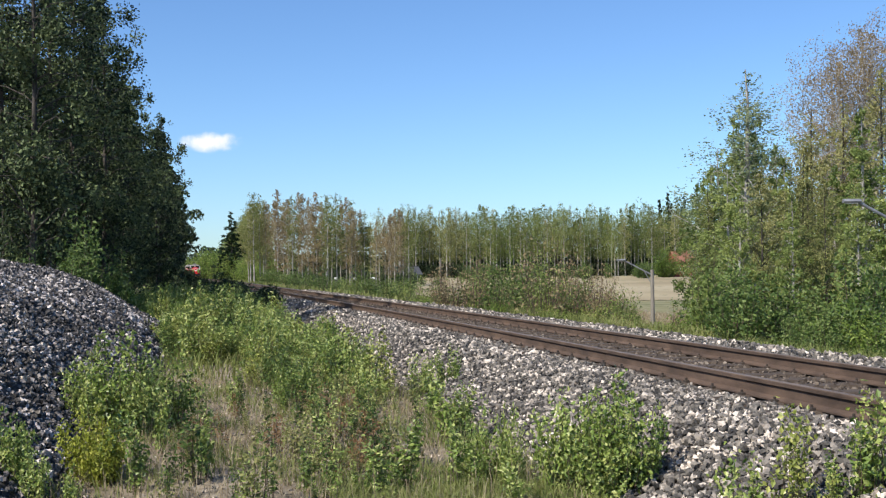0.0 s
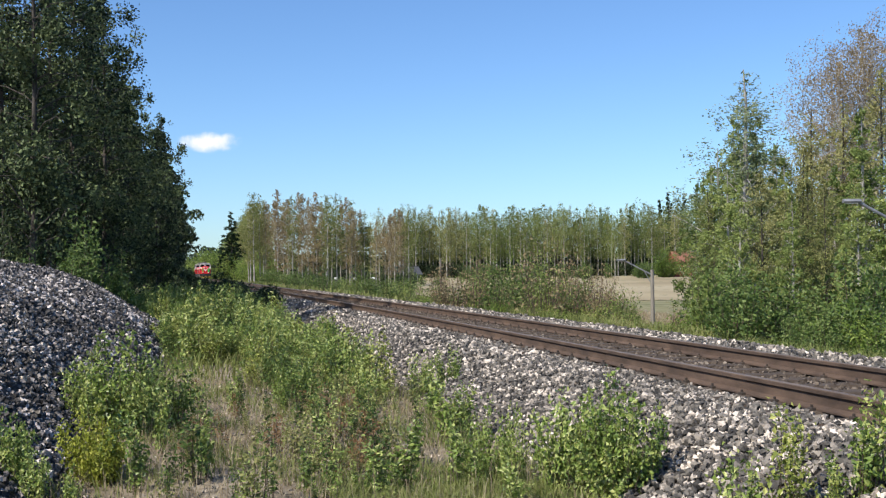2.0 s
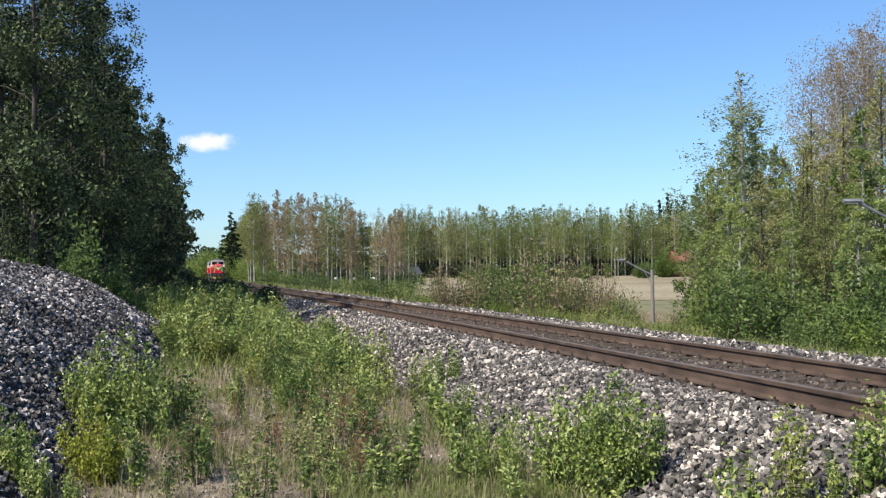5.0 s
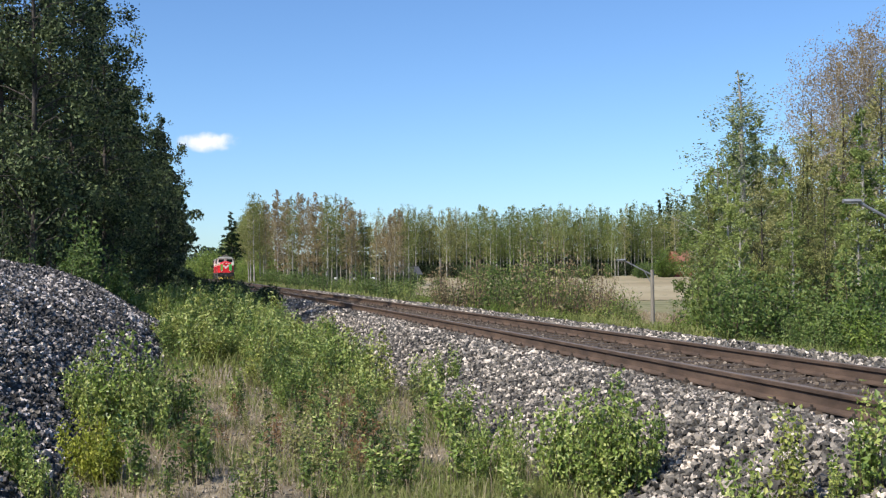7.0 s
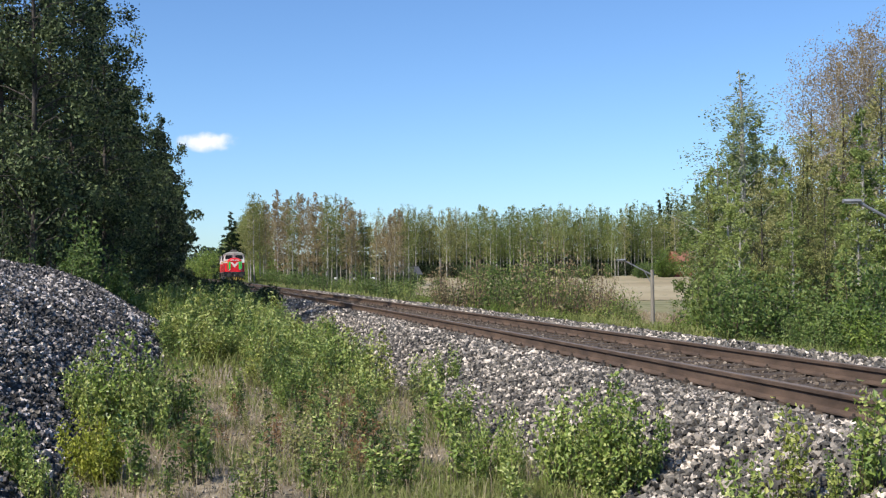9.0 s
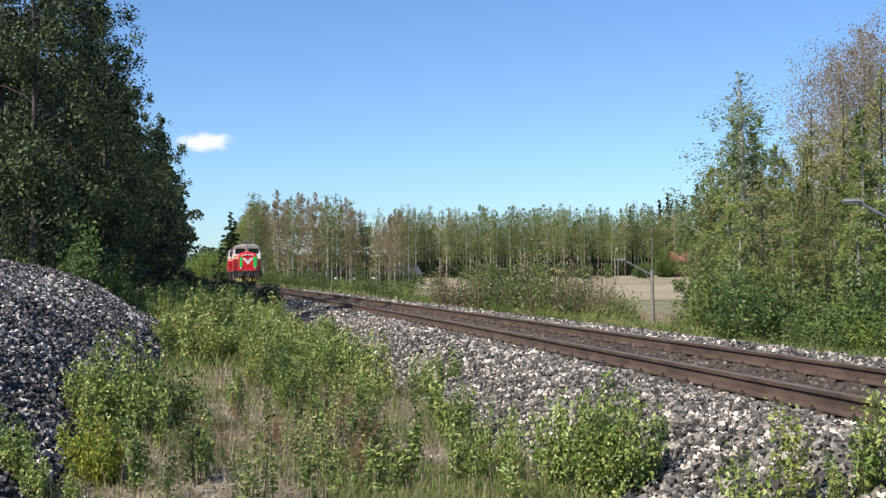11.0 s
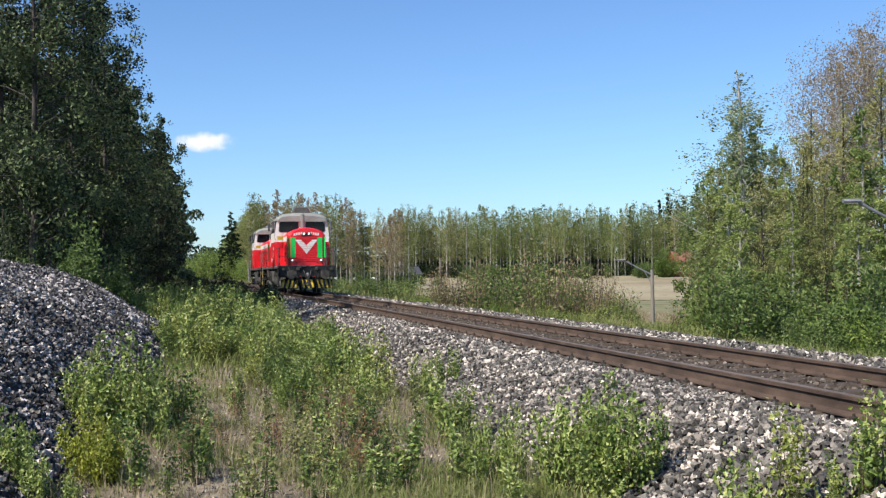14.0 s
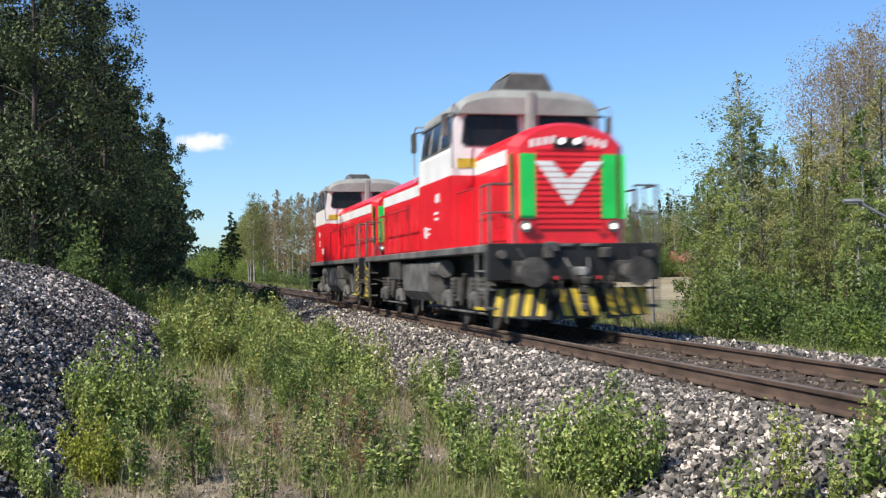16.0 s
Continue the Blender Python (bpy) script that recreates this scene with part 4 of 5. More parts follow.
    def stand(me, base, x, y, h, wide):
        return me, pose(x, y, gz(x, y) + 0.04, 0, 0, rng.uniform(0, 360)) @ Matrix.Diagonal((h / base * wide, h / base * wide, h / base, 1))

    def thicket(n, y0, y1, u0, u1, h0, h1, words):
        for k in range(n):
            y = np.sqrt(rng.uniform(y0 ** 2, y1 ** 2))
            x = float(np.interp(y, _ty, _tx)) + rng.uniform(u0, u1) / 0.976
            if heap_z(x, y) > 0.25:
                continue
            h, wide = rng.uniform(h0, h1), rng.uniform(0.8, 1.1)
            if y > 30:
                far_growth.append(stand(loose[k % 2], 0.95, x, y, h, wide))
            else:
                put(spire[k // 2 % 3] if k % 2 else dense[k // 2 % 4], x, y, h, words, wide, group="thicket along the ballast")
    thicket(54, 14.0, 21, -5.3, -3.5, 0.55, 1.0, "leafy green birch shoots in a thicket along the ballast")
    thicket(90, 20, 32, -6.6, -3.6, 0.75, 1.15, "leafy green birch shoots in a thicket along the ballast")
    thicket(120, 29, 62, -10.5, -3.7, 0.8, 1.3, "leafy green birch shoots near the wood")
    for k in range(34):     # tall pointed shoots between the heap and the wood
        y = rng.uniform(22, 34)
        x = (rng.uniform(262, 425) - 784) / 1955 * y
        if heap_z(x, y) < 0.25 and across(x, y) < -4.2:
            put(spire[k % 3], x, y, rng.uniform(1.1, 1.55), "tall pointed birch shoots in a thicket along the ballast", 0.75, group="thicket along the ballast")
    joined("birch_thicket", "leafy green birch shoots grown together near the wood", "thicket", far_growth)
    # loose saplings, in drifts with bare soil between
    for k in range(560):
        y = np.sqrt(rng.uniform(7.4 ** 2, 16.5 ** 2))
        x = rng.uniform(-0.30, 0.11) * y
        u = across(x, y)
        bare = hump(x, y, 1.5) + 0.4 * math.sin(5.1 * x + 2.3 * y) < -0.2 or (-6.4 < u < -5.1 and y > 9.0)
        if u > -3.25 or heap_z(x, y) > 0.2 or (bare and k % 5):
            continue
        if x > -0.04 * y and y < 10 and k % 4:
            continue
        h, wide = rng.uniform(0.22, 0.74), rng.uniform(0.8, 1.3)
        if k % 4:
            low_growth.append(stand(stalk[k % 4], 0.85, x, y, h, wide))
        else:
            put(shoot[k % 4], x, y, h, green, wide)
    joined("low_saplings", "thin low birch saplings scattered over dry soil", "saplings", low_growth)
    for k in range(36):
        y = rng.uniform(8.6, 16)
        x = rng.uniform(-0.23, 0.06) * y
        if across(x, y) < -3.3 and heap_z(x, y) < 0.1:
            put(red[0], x, y, rng.uniform(0.22, 0.5), "reddish brown dry sapling", 1.0, "dry_sapling", "dry saplings")


make_shoots()


def blades(x, y, h, lean, width):
    n = len(x)
    az = rng.uniform(0, 2 * np.pi, n)
    d = np.stack([np.cos(az), np.sin(az), np.zeros(n)], 1)
    side = np.stack([-d[:, 1], d[:, 0], np.zeros(n)], 1) * width[:, None] / 2
    b = np.stack([x, y, ground_z(x, y) - 0.03], 1)
    up = np.array([0, 0, 1.0])
    mid = b + d * (lean * h * 0.35)[:, None] + up * (h * 0.6)[:, None]
    tip = b + d * (lean * h)[:, None] + up * (h * (1 - 0.3 * lean))[:, None]
    V = np.stack([b - side, b + side, mid + side * 0.8, mid - side * 0.8, tip], 1).reshape(-1, 3)
    i = np.arange(n)[:, None] * 5
    F = np.concatenate([i + np.array([[0, 1, 2]]), i + np.array([[0, 2, 3]]), i + np.array([[3, 2, 4]])])
    return V, F


def make_grass():
    def lay(name, words, mat, n, y0, y1, lo, hi, tall, keep, width, lean=(0.2, 0.9)):
        y = np.sqrt(rng.uniform(y0 ** 2, y1 ** 2, n))
        x = rng.uniform(lo, hi, n) * y
        u = across(x, y)
        clump = hump(x, y, 1.6)
        ok = keep(x, y, u, clump + rng.normal(0, 0.5, n))
        x, y = x[ok], y[ok]
        h = rng.uniform(*tall, len(x))
        V, F = blades(x, y, h, rng.uniform(*lean, len(x)), rng.uniform(*width, len(x)))
        tagged(new(name, mesh_np(name, V, F, mat)), words, "grass", kind="stuff")
    lay("dry_grass", "flattened pale dry grass and straw on the soil", M["straw"], 42000, 6.5, 17, -0.42, 0.16, (0.05, 0.16), lambda x, y, u, c: (u < -3.1) & (heap_z(x, y) < 0.1), (0.004, 0.009), (0.8, 2.2))
    lay("dry_stalks", "thin upright dry stalks among the saplings", M["straw"], 4000, 6.6, 18, -0.36, 0.14, (0.15, 0.42), lambda x, y, u, c: (u < -3.2) & (heap_z(x, y) < 0.1) & (c > -0.5), (0.003, 0.006), (0.1, 0.5))
    lay("green_grass", "fresh green grass in loose tufts", M["grass"], 60000, 6.5, 18, -0.42, 0.18, (0.08, 0.24), lambda x, y, u, c: (u < -2.9) & (c > 0.3) & (heap_z(x, y) < 0.1), (0.004, 0.010))
    lay("near_grass", "fresh green grass in loose tufts", M["grass"], 22000, 6.8, 10, -0.10, 0.20, (0.07, 0.22), lambda x, y, u, c: (u < -2.9) & (c > 0.0), (0.004, 0.009))
    lay("far_grass", "mixed green grass along the thicket", M["grass"], 60000, 17, 75, -0.30, 0.06, (0.2, 0.5), lambda x, y, u, c: (u < -3.4) & (heap_z(x, y) < 0.1), (0.010, 0.03))
    lay("slope_straw", "tall dry straw on the slope beyond the track", M["straw"], 36000, 32, 100, 0.0, 0.26, (0.25, 0.7), lambda x, y, u, c: (u > 6) & (u < 32), (0.02, 0.05), (0.1, 0.6))
    lay("verge_grass", "bright green tall grass beyond the track", M["grass"], 80000, 15, 80, -0.12, 0.42, (0.18, 0.5), lambda x, y, u, c: (u > 3.75) & (u < 26), (0.012, 0.035))
    lay("edge_grass", "bright green tall grass beside the ballast", M["grass"], 22000, 18, 46, 0.06, 0.26, (0.3, 0.75), lambda x, y, u, c: (u > 3.8) & (u < 7.5), (0.012, 0.03))
    lay("bank_grass", "tall bright green grass at the foot of the trees", M["grass"], 26000, 12.5, 24, 0.27, 0.46, (0.2, 0.55), lambda x, y, u, c: (u > 3.7) & (u < 7), (0.008, 0.02))
    lay("slope_grass", "mixed green grass on the far side of the railway", M["grass"], 60000, 60, 260, -0.25, 0.1, (0.4, 0.9), lambda x, y, u, c: (u > 3.3) & (u < 24), (0.06, 0.14))


make_grass()


def make_pebbles():
    """Small stones strewn on the bare soil."""
    n = 14000
    y = np.sqrt(rng.uniform(6.6 ** 2, 24 ** 2, n))
    x = rng.uniform(-0.34, 0.12, n) * y
    ok = (across(x, y) < -3.0) & (heap_z(x, y) < 0.3) & (hump(x, y, 0.9) + rng.normal(0, 0.5, n) < 0.4)
    x, y = x[ok], y[ok]
    P = np.stack([x, y, ground_z(x, y) + 0.004], 1)
    tagged(new("pebbles", stones_mesh("pebbles", P, rng.uniform(0.02, 0.06, len(x)), M["stone"], 1)), "loose grey pebbles strewn on bare soil", "pebbles", kind="stuff")


make_pebbles()

# ---- lamps, poles, signs, buildings beyond the track ----


def make_street_lamp(x, y, top, base, arm, turn):
    """A lamp on a post with a rising arm and a long flat head."""
    ob = empty("street_lamp", pose(x, y, base, 0, 0, turn), "grey street lamp on a weathered post below the railway", "street lamp", "street lamps")
    h = top - base
    part("post", rod((0, 0, 0), (0, 0, h), 0.11, None, 10, 0.075), M["pole_wood"], ob)
    bm = rod((0, 0, h - 0.25), (-arm, 0, h + 0.42), 0.035)
    rod((0, 0, h - 0.7), (-arm * 0.28, 0, h - 0.08), 0.02, bm)
    part("arm", bm, M["galvanised"], ob)
    bm = prism([(-0.08, -0.02), (-0.055, -0.05), (0.055, -0.05), (0.08, -0.02), (0.045, 0.035), (-0.045, 0.035)], -arm - 0.34, -arm + 0.04)
    bmesh.ops.transform(bm, matrix=Matrix.Translation((0, 0, h + 0.46)), verts=bm.verts)
    head = part("head", bm, M["galvanised"], ob)
    part("lens", box(-arm - 0.16, 0, h + 0.405, 0.26, 0.09, 0.025, 0.008), M["lamp_glass"], head, "clouded glass lens")


make_street_lamp(9.45, 50.0, 1.05, gz(9.45, 50) - 0.1, 1.25, 0)
make_street_lamp(10.25, 24.0, 2.02, gz(10.25, 24) - 0.1, 1.2, 0)


def make_far_things():
    pole = empty("wooden_pole", pose(-0.2, 80, gz(-0.2, 80) - 0.1), "thin grey wooden pole at the edge of the field", "pole")
    part("shaft", rod((0, 0, 0), (0, 0, 4.2), 0.09, None, 8, 0.06), M["pole_wood"], pole)
    for px, y in ((594, 112), (628, 112), (660, 112)):
        x = (px - 784) / 1955 * y
        z = gz(x, y)
        ob = empty("marker_sign", pose(x, y, z), "small white marker board on a thin post", "sign", "marker boards by the road")
        part("post", rod((0, 0, 0), (0, 0, 0.55 - z), 0.02), M["galvanised"], ob)
        part("board", box(0, -0.04, 0.55 - z, 0.30, 0.03, 0.20, 0.01), M["white"], ob)

    def house(name, x, y, w, d, wall, roof, walls, tiles, label, turn=0):
        ob = empty(name, pose(x, y, gz(x, y) - 0.1, 0, 0, turn), label, "building")
        part("wall", prism([(-d / 2, 0), (d / 2, 0), (d / 2, wall), (0, roof), (-d / 2, wall)], -w / 2, w / 2), walls, ob)
        for k in (-1, 1):
            q = math.atan2(roof - wall, d / 2)
            l = math.hypot(roof - wall, d / 2) + 0.6
            part("roof", box(0, k * (d / 4 + 0.12), (roof + wall) / 2 + 0.06, w + 0.8, l, 0.12, 0.02, None, Matrix.Rotation(-k * q, 4, "X")), tiles, ob)
        for k in (-1, 0, 1):
            win = part("window", box(k * w * 0.3, -d / 2 - 0.02, wall * 0.55, 1.1, 0.06, 1.2, 0.01), M["white"], ob)
            part("pane", box(k * w * 0.3, -d / 2 - 0.055, wall * 0.55, 0.9, 0.02, 1.0), M["glass_dark"], win)
        part("chimney", box(w * 0.15, 0, roof + 0.3, 0.6, 0.6, 1.1, 0.03), tiles, ob)
    house("barn", (712 - 784) / 1955 * 258, 258, 7, 6, 1.9, 3.6, M["barn"], M["barn_roof"], "dark weathered barn with a grey roof among birches", 20)
    house("house", (1210 - 784) / 1955 * 288, 288, 7, 6, 4.0, 6.6, M["plank_red"], M["tile_roof"], "house with an orange tiled roof behind a bush", 15)


make_far_things()

# ---- distance ----


def make_hills():
    """Wooded ridge on the horizon."""
    n = 26000
    a = rng.uniform(-0.6, 0.6, n)
    d = rng.uniform(700, 900, n)
    P = np.stack([np.sin(a) * d, np.cos(a) * d, 1 + rng.uniform(0, 1, n) ** 1.3 * (15 + 4 * np.sin(a * 23))], 1)
    V, F = leaves(P, 3.6)
    tagged(new("far_wood", mesh_np("far_wood", V, F, M["leaf_shade"])), "dark distant wood along the horizon", "wood", kind="stuff")


make_hills()


def make_cloud():
    """One small fair-weather cloud: a domed sheet that thins out to nothing at its edges."""
    m = bpy.data.materials.new("cloud_vapour")
    m.use_nodes = True
    nt = m.node_tree
    nt.nodes.remove(nt.nodes["Principled BSDF"])
    link = nt.links.new
    tc = nt.nodes.new("ShaderNodeTexCoord")
    ns = nt.nodes.new("ShaderNodeTexNoise")
    ns.inputs["Scale"].default_value, ns.inputs["Detail"].default_value = 0.035, 7
    link(tc.outputs["Object"], ns.inputs[0])
    mp = nt.nodes.new("ShaderNodeMapping")
    mp.inputs["Scale"].default_value = (1 / 108, 0, 1 / 36)
    link(tc.outputs["Object"], mp.inputs[0])
    gr = nt.nodes.new("ShaderNodeTexGradient")
    gr.gradient_type = "SPHERICAL"
    link(mp.outputs[0], gr.inputs[0])
    ad = nt.nodes.new("ShaderNodeMath")
    ad.operation = "MULTIPLY_ADD"
    link(ns.outputs[0], ad.inputs[0])
    ad.inputs[1].default_value = 0.8
    link(gr.outputs[0], ad.inputs[2])
    rp = nt.nodes.new("ShaderNodeMapRange")
    rp.inputs["From Min"].default_value, rp.inputs["From Max"].default_value = 0.52, 1.22
    rp.interpolation_type = "SMOOTHSTEP"
    link(ad.outputs[0], rp.inputs[0])
    ml = nt.nodes.new("ShaderNodeMath")
    ml.operation = "MULTIPLY"
    g2 = nt.nodes.new("ShaderNodeMapRange")
    g2.inputs["From Min"].default_value, g2.inputs["From Max"].default_value = 0.02, 0.25
    link(gr.outputs[0], g2.inputs[0])
    link(rp.outputs[0], ml.inputs[0]), link(g2.outputs[0], ml.inputs[1])
    em = nt.nodes.new("ShaderNodeEmission")
    em.inputs[0].default_value, em.inputs[1].default_value = (0.95, 0.96, 1.0, 1), 0.82
    tr = nt.nodes.new("ShaderNodeBsdfTransparent")
    mx = nt.nodes.new("ShaderNodeMixShader")
    link(ml.outputs[0], mx.inputs[0]), link(tr.outputs[0], mx.inputs[1]), link(em.outputs[0], mx.inputs[2])
    link(mx.outputs[0], nt.nodes["Material Output"].inputs[0])
    bm = bmesh.new()
    bmesh.ops.create_grid(bm, x_segments=24, y_segments=12, size=1)
    for v in bm.verts:
        x, y = v.co.x, v.co.y
        v.co = (x * 112, 20 * (x * x + y * y), y * 40)
    ob = part("cloud", bm, m, None, smooth=True)
    ob.visible_shadow = False
    return tagged(ob, "small white fair-weather cloud in a clear blue sky", "cloud", kind="structure")


cloud = make_cloud()

# ---- locomotives ----
DECK = 1.45


def hood_outline(w, side, apex):
    """Outline of a bonnet across: upright sides and a bowed top."""
    pts = [(-w, DECK), (w, DECK), (w, side)]
    for q in np.linspace(0.82, -0.82, 9):
        pts.append((w * q, side + (apex - side) * (1 - (q * 0.98) ** 2) ** 0.75))
    pts.append((-w, side))
    return pts


def make_hood(loco, name, x_cab, x_end):
    """A bonnet from the cab to its end, with chamfered corners, doors, a grille, a chevron, green panels and lamps."""
    e = 1 if x_end > x_cab else -1
    w, side, apex = 1.0, 3.08, 3.46
    ch = 0.16
    hood = part(name, prism(hood_outline(w, side, apex), x_cab, x_end - e * ch), M["red"], loco, "red painted bonnet")
    front = [(p[0] * 0.84, p[1] if p[1] < 2 else p[1] - 0.05) for p in hood_outline(w, side, apex)]
    part("nose", prism(hood_outline(w, side, apex), x_end - e * ch, x_end, profile2=front), M["red"], hood)
    L = abs(x_end - x_cab)
    for k in (-1, 1):
        xa, xb = x_cab + e * 0.01, x_end - e * (ch + 0.01)
        part("white_band", box((xa + xb) / 2, k * (w + 0.004), 2.88, abs(xb - xa), 0.012, 0.25), M["white"], hood, "white painted band")
        n = max(2, int(L / 0.75))
        for i in range(n):
            xx = x_cab + e * (0.08 + (L - 0.3) * (i + 0.5) / n)
            d = part("bonnet_door", box(xx, k * (w + 0.008), 2.12, (L - 0.3) / n - 0.05, 0.022, 1.2, 0.008), M["red"], hood)
            part("handle", box(xx + 0.2, k * (w + 0.028), 2.1, 0.03, 0.025, 0.16, 0.005), M["red_dull"], d)
            if L > 4 and i % 2 == 0:
                for j in range(7):
                    part("louvre", box(xx, k * (w + 0.024), 2.30 + j * 0.05, (L - 0.3) / n - 0.2, 0.02, 0.022, 0.004), M["red_dull"], d)
        # green panels: on the chamfer and on the face
        rot = Matrix.Rotation(e * k * -math.atan2(0.16, 0.16), 4, "Z")
        part("green_panel", box(x_end - e * 0.078, k * 0.925, 2.40, 0.012, 0.20, 1.06, 0, None, rot), M["green"], hood, "green warning panel")
        part("green_panel", box(x_end + e * 0.006, k * 0.70, 2.40, 0.012, 0.26, 1.06), M["green"], hood, "green warning panel")
        lamp = part("headlight", rod((x_end - e * 0.02, k * 0.75, 1.74), (x_end + e * 0.07, k * 0.75, 1.74), 0.10, None, 16), M["frame_grey"], hood)
        part("lens", rod((x_end + e * 0.07, k * 0.75, 1.74), (x_end + e * 0.085, k * 0.75, 1.74), 0.052, None, 16), M["lamp_on"], lamp, "lit white lens")
        part("red_lamp", rod((x_end, k * 0.55, 1.66), (x_end + e * 0.05, k * 0.55, 1.66), 0.05, None, 12), M["red_dull"], hood)
        # upright grab rails at the corners
        for dx in (0.30, 0.62):
            bm = rod((x_end - e * dx, k * 1.07, DECK + 0.25), (x_end - e * dx, k * 1.07, 2.55), 0.016, None, 6)
            rod((x_end - e * dx, k * 1.0, 2.5), (x_end - e * dx, k * 1.07, 2.5), 0.014, bm, 6)
            rod((x_end - e * dx, k * 1.0, DECK + 0.3), (x_end - e * dx, k * 1.07, DECK + 0.3), 0.014, bm, 6)
            part("grab_rail", bm, M["red_dull"], hood)
    # ribbed grille
    for i in range(15):
        part("grille_slat", box(x_end + e * 0.012, 0, 1.72 + i * 0.092, 0.03, 1.12, 0.06, 0.008), M["red"], hood)
    # chevron
    for i in range(8):
        z0 = 2.085 + i * 0.092
        z1 = z0 + 0.078
        def outer(z):
            return 0.60 * (z - 2.07) / 0.75
        def inner(z):
            return max(0.0, 0.31 * (z - 2.52) / 0.30)
        for k in (-1, 1):
            part("chevron_bar", prism([(k * inner(z0), z0), (k * outer(z0), z0), (k * outer(z1), z1), (k * inner(z1), z1)], x_end + e * 0.030, x_end + e * 0.036), M["white"], hood, "white painted chevron")
    # number bars and the three top lamps
    for i in range(4):
        part("number_bar", box(x_end + e * 0.003, (-0.62 + i * 0.12) * -e, 3.10 + 0.06 * (i / 3), 0.012, 0.075, 0.13), M["white"], hood)
        part("number_bar", box(x_end + e * 0.003, (0.26 + i * 0.12) * -e, 3.16 - 0.06 * (i / 3), 0.012, 0.075, 0.13), M["white"], hood)
    part("lamp_box", prism([(-0.27, 3.02), (0.27, 3.02), (0.22, 3.19), (-0.22, 3.19)], x_end - e * 0.05, x_end + e * 0.06), M["black"], hood)
    for y in (-0.13, 0.13):
        part("top_lamp", rod((x_end + e * 0.05, y, 3.13), (x_end + e * 0.09, y, 3.13), 0.055, None, 14), M["lamp_on"], hood, "lit white headlamp")
    part("exhaust", rod(((x_cab + x_end) / 2, 0, apex - 0.05), ((x_cab + x_end) / 2, 0, apex + 0.16), 0.13, None, 12), M["fan_grey"], hood) if L > 4 else None
    return hood


def make_cab(loco, xf, xr):
    """The cab: red below, white above, dark windows, a bowed grey roof with a ventilator box."""
    w = 1.46
    cab = part("cab", prism([(-w, DECK), (w, DECK), (w, 2.76), (-w, 2.76)], xr, xf), M["red"], loco, "red lower cab wall")
    low = [(-w, 2.76), (w, 2.76), (w, 3.20), (-w, 3.20)]
    part("cab_band", prism(low, xr, xf), M["white"], cab, "white painted cab wall")
    # window zone with a slight tumblehome
    up = [(-w + 0.003, 3.2), (w - 0.003, 3.2), (w - 0.10, 3.86), (-w + 0.10, 3.86)]
    part("upper_wall", prism(up, xr + 0.01, xf - 0.01), M["white"], cab, "white window pillars")
    roof, n = [], 24
    for i in range(n + 1):
        a = math.pi * i / n
        c, h = math.cos(a), math.sin(a)
        roof.append(((w - 0.095) * math.copysign(abs(c) ** 0.62, c), 3.862 + 0.47 * h ** 0.8))
    top = part("cab_roof", prism(roof, xr - 0.02, xf + 0.0), M["roof_grey"], cab, "bowed grey roof")
    low_roof = [(p[0] * 0.96, 3.862 + (p[1] - 3.862) * 0.66) for p in roof]
    part("roof_brow", prism(roof, xf, xf + 0.16, profile2=low_roof), M["roof_grey"], top)
    part("roof_brow", prism(roof, xr - 0.02, xr - 0.18, profile2=low_roof), M["roof_grey"], top)
    for e, x in ((1, xf), (-1, xr)):
        for k in (-1, 1):
            pts = [(k * 0.20, 3.36), (k * 0.25, 3.31), (k * 1.18, 3.31), (k * 1.24, 3.37), (k * 1.20, 3.74), (k * 1.12, 3.86), (k * 0.30, 3.92), (k * 0.22, 3.88)]
            fr = [(k * 0.17, 3.33), (k * 0.23, 3.28), (k * 1.20, 3.28), (k * 1.27, 3.35), (k * 1.23, 3.76), (k * 1.14, 3.885), (k * 0.30, 3.945), (k * 0.19, 3.90)]
            win = part("window_frame", prism(fr, x - e * 0.02, x + e * 0.004), M["frame_grey"], cab)
            part("pane", prism(pts, x - e * 0.01, x + e * 0.012), M["glass_dark"], win, "dark cab window")
            part("wiper", rod((x + e * 0.03, k * 0.7, 3.97), (x + e * 0.03, k * 0.55, 3.5), 0.012, None, 5), M["black"], win)
        part("pillar", box(x + e * 0.09, 0, 3.80, 0.22, 0.19, 1.0, 0.04), M["roof_grey"], cab, "grey centre pillar")
    part("plate", box(xf + 0.008, -1.15, 2.98, 0.016, 0.40, 0.17), M["yellow"], cab, "yellow plate")
    part("plate", box(xr - 0.008, 1.15, 2.98, 0.016, 0.40, 0.17), M["yellow"], cab, "yellow plate")
    for k in (-1, 1):
        tilt = Matrix.Rotation(k * math.atan2(0.12, 0.78), 4, "X")
        L = xf - xr
        for i in range(3):
            xx = xr + L * (0.19 + 0.31 * i)
            win = part("window_frame", box(xx, k * (w - 0.062), 3.60, L * 0.27, 0.03, 0.66, 0.01, None, tilt), M["frame_grey"], cab)
            part("pane", box(xx, k * (w - 0.050), 3.60, L * 0.23, 0.03, 0.58, 0.005, None, tilt), M["glass_dark"], win, "dark side window")
        part("mirror_arm", rod((xf - 0.1, k * (w - 0.1), 3.9), (xf - 0.02, k * (w + 0.12), 3.86), 0.014, None, 6), M["black"], cab)
        part("mirror", box(xf - 0.02, k * (w + 0.11), 3.66, 0.05, 0.12, 0.40, 0.02), M["frame_grey"], cab, "grey wing mirror")
        part("mirror_arm", rod((xr + 0.1, k * (w - 0.1), 3.9), (xr + 0.02, k * (w + 0.12), 3.86), 0.014, None, 6), M["black"], cab)
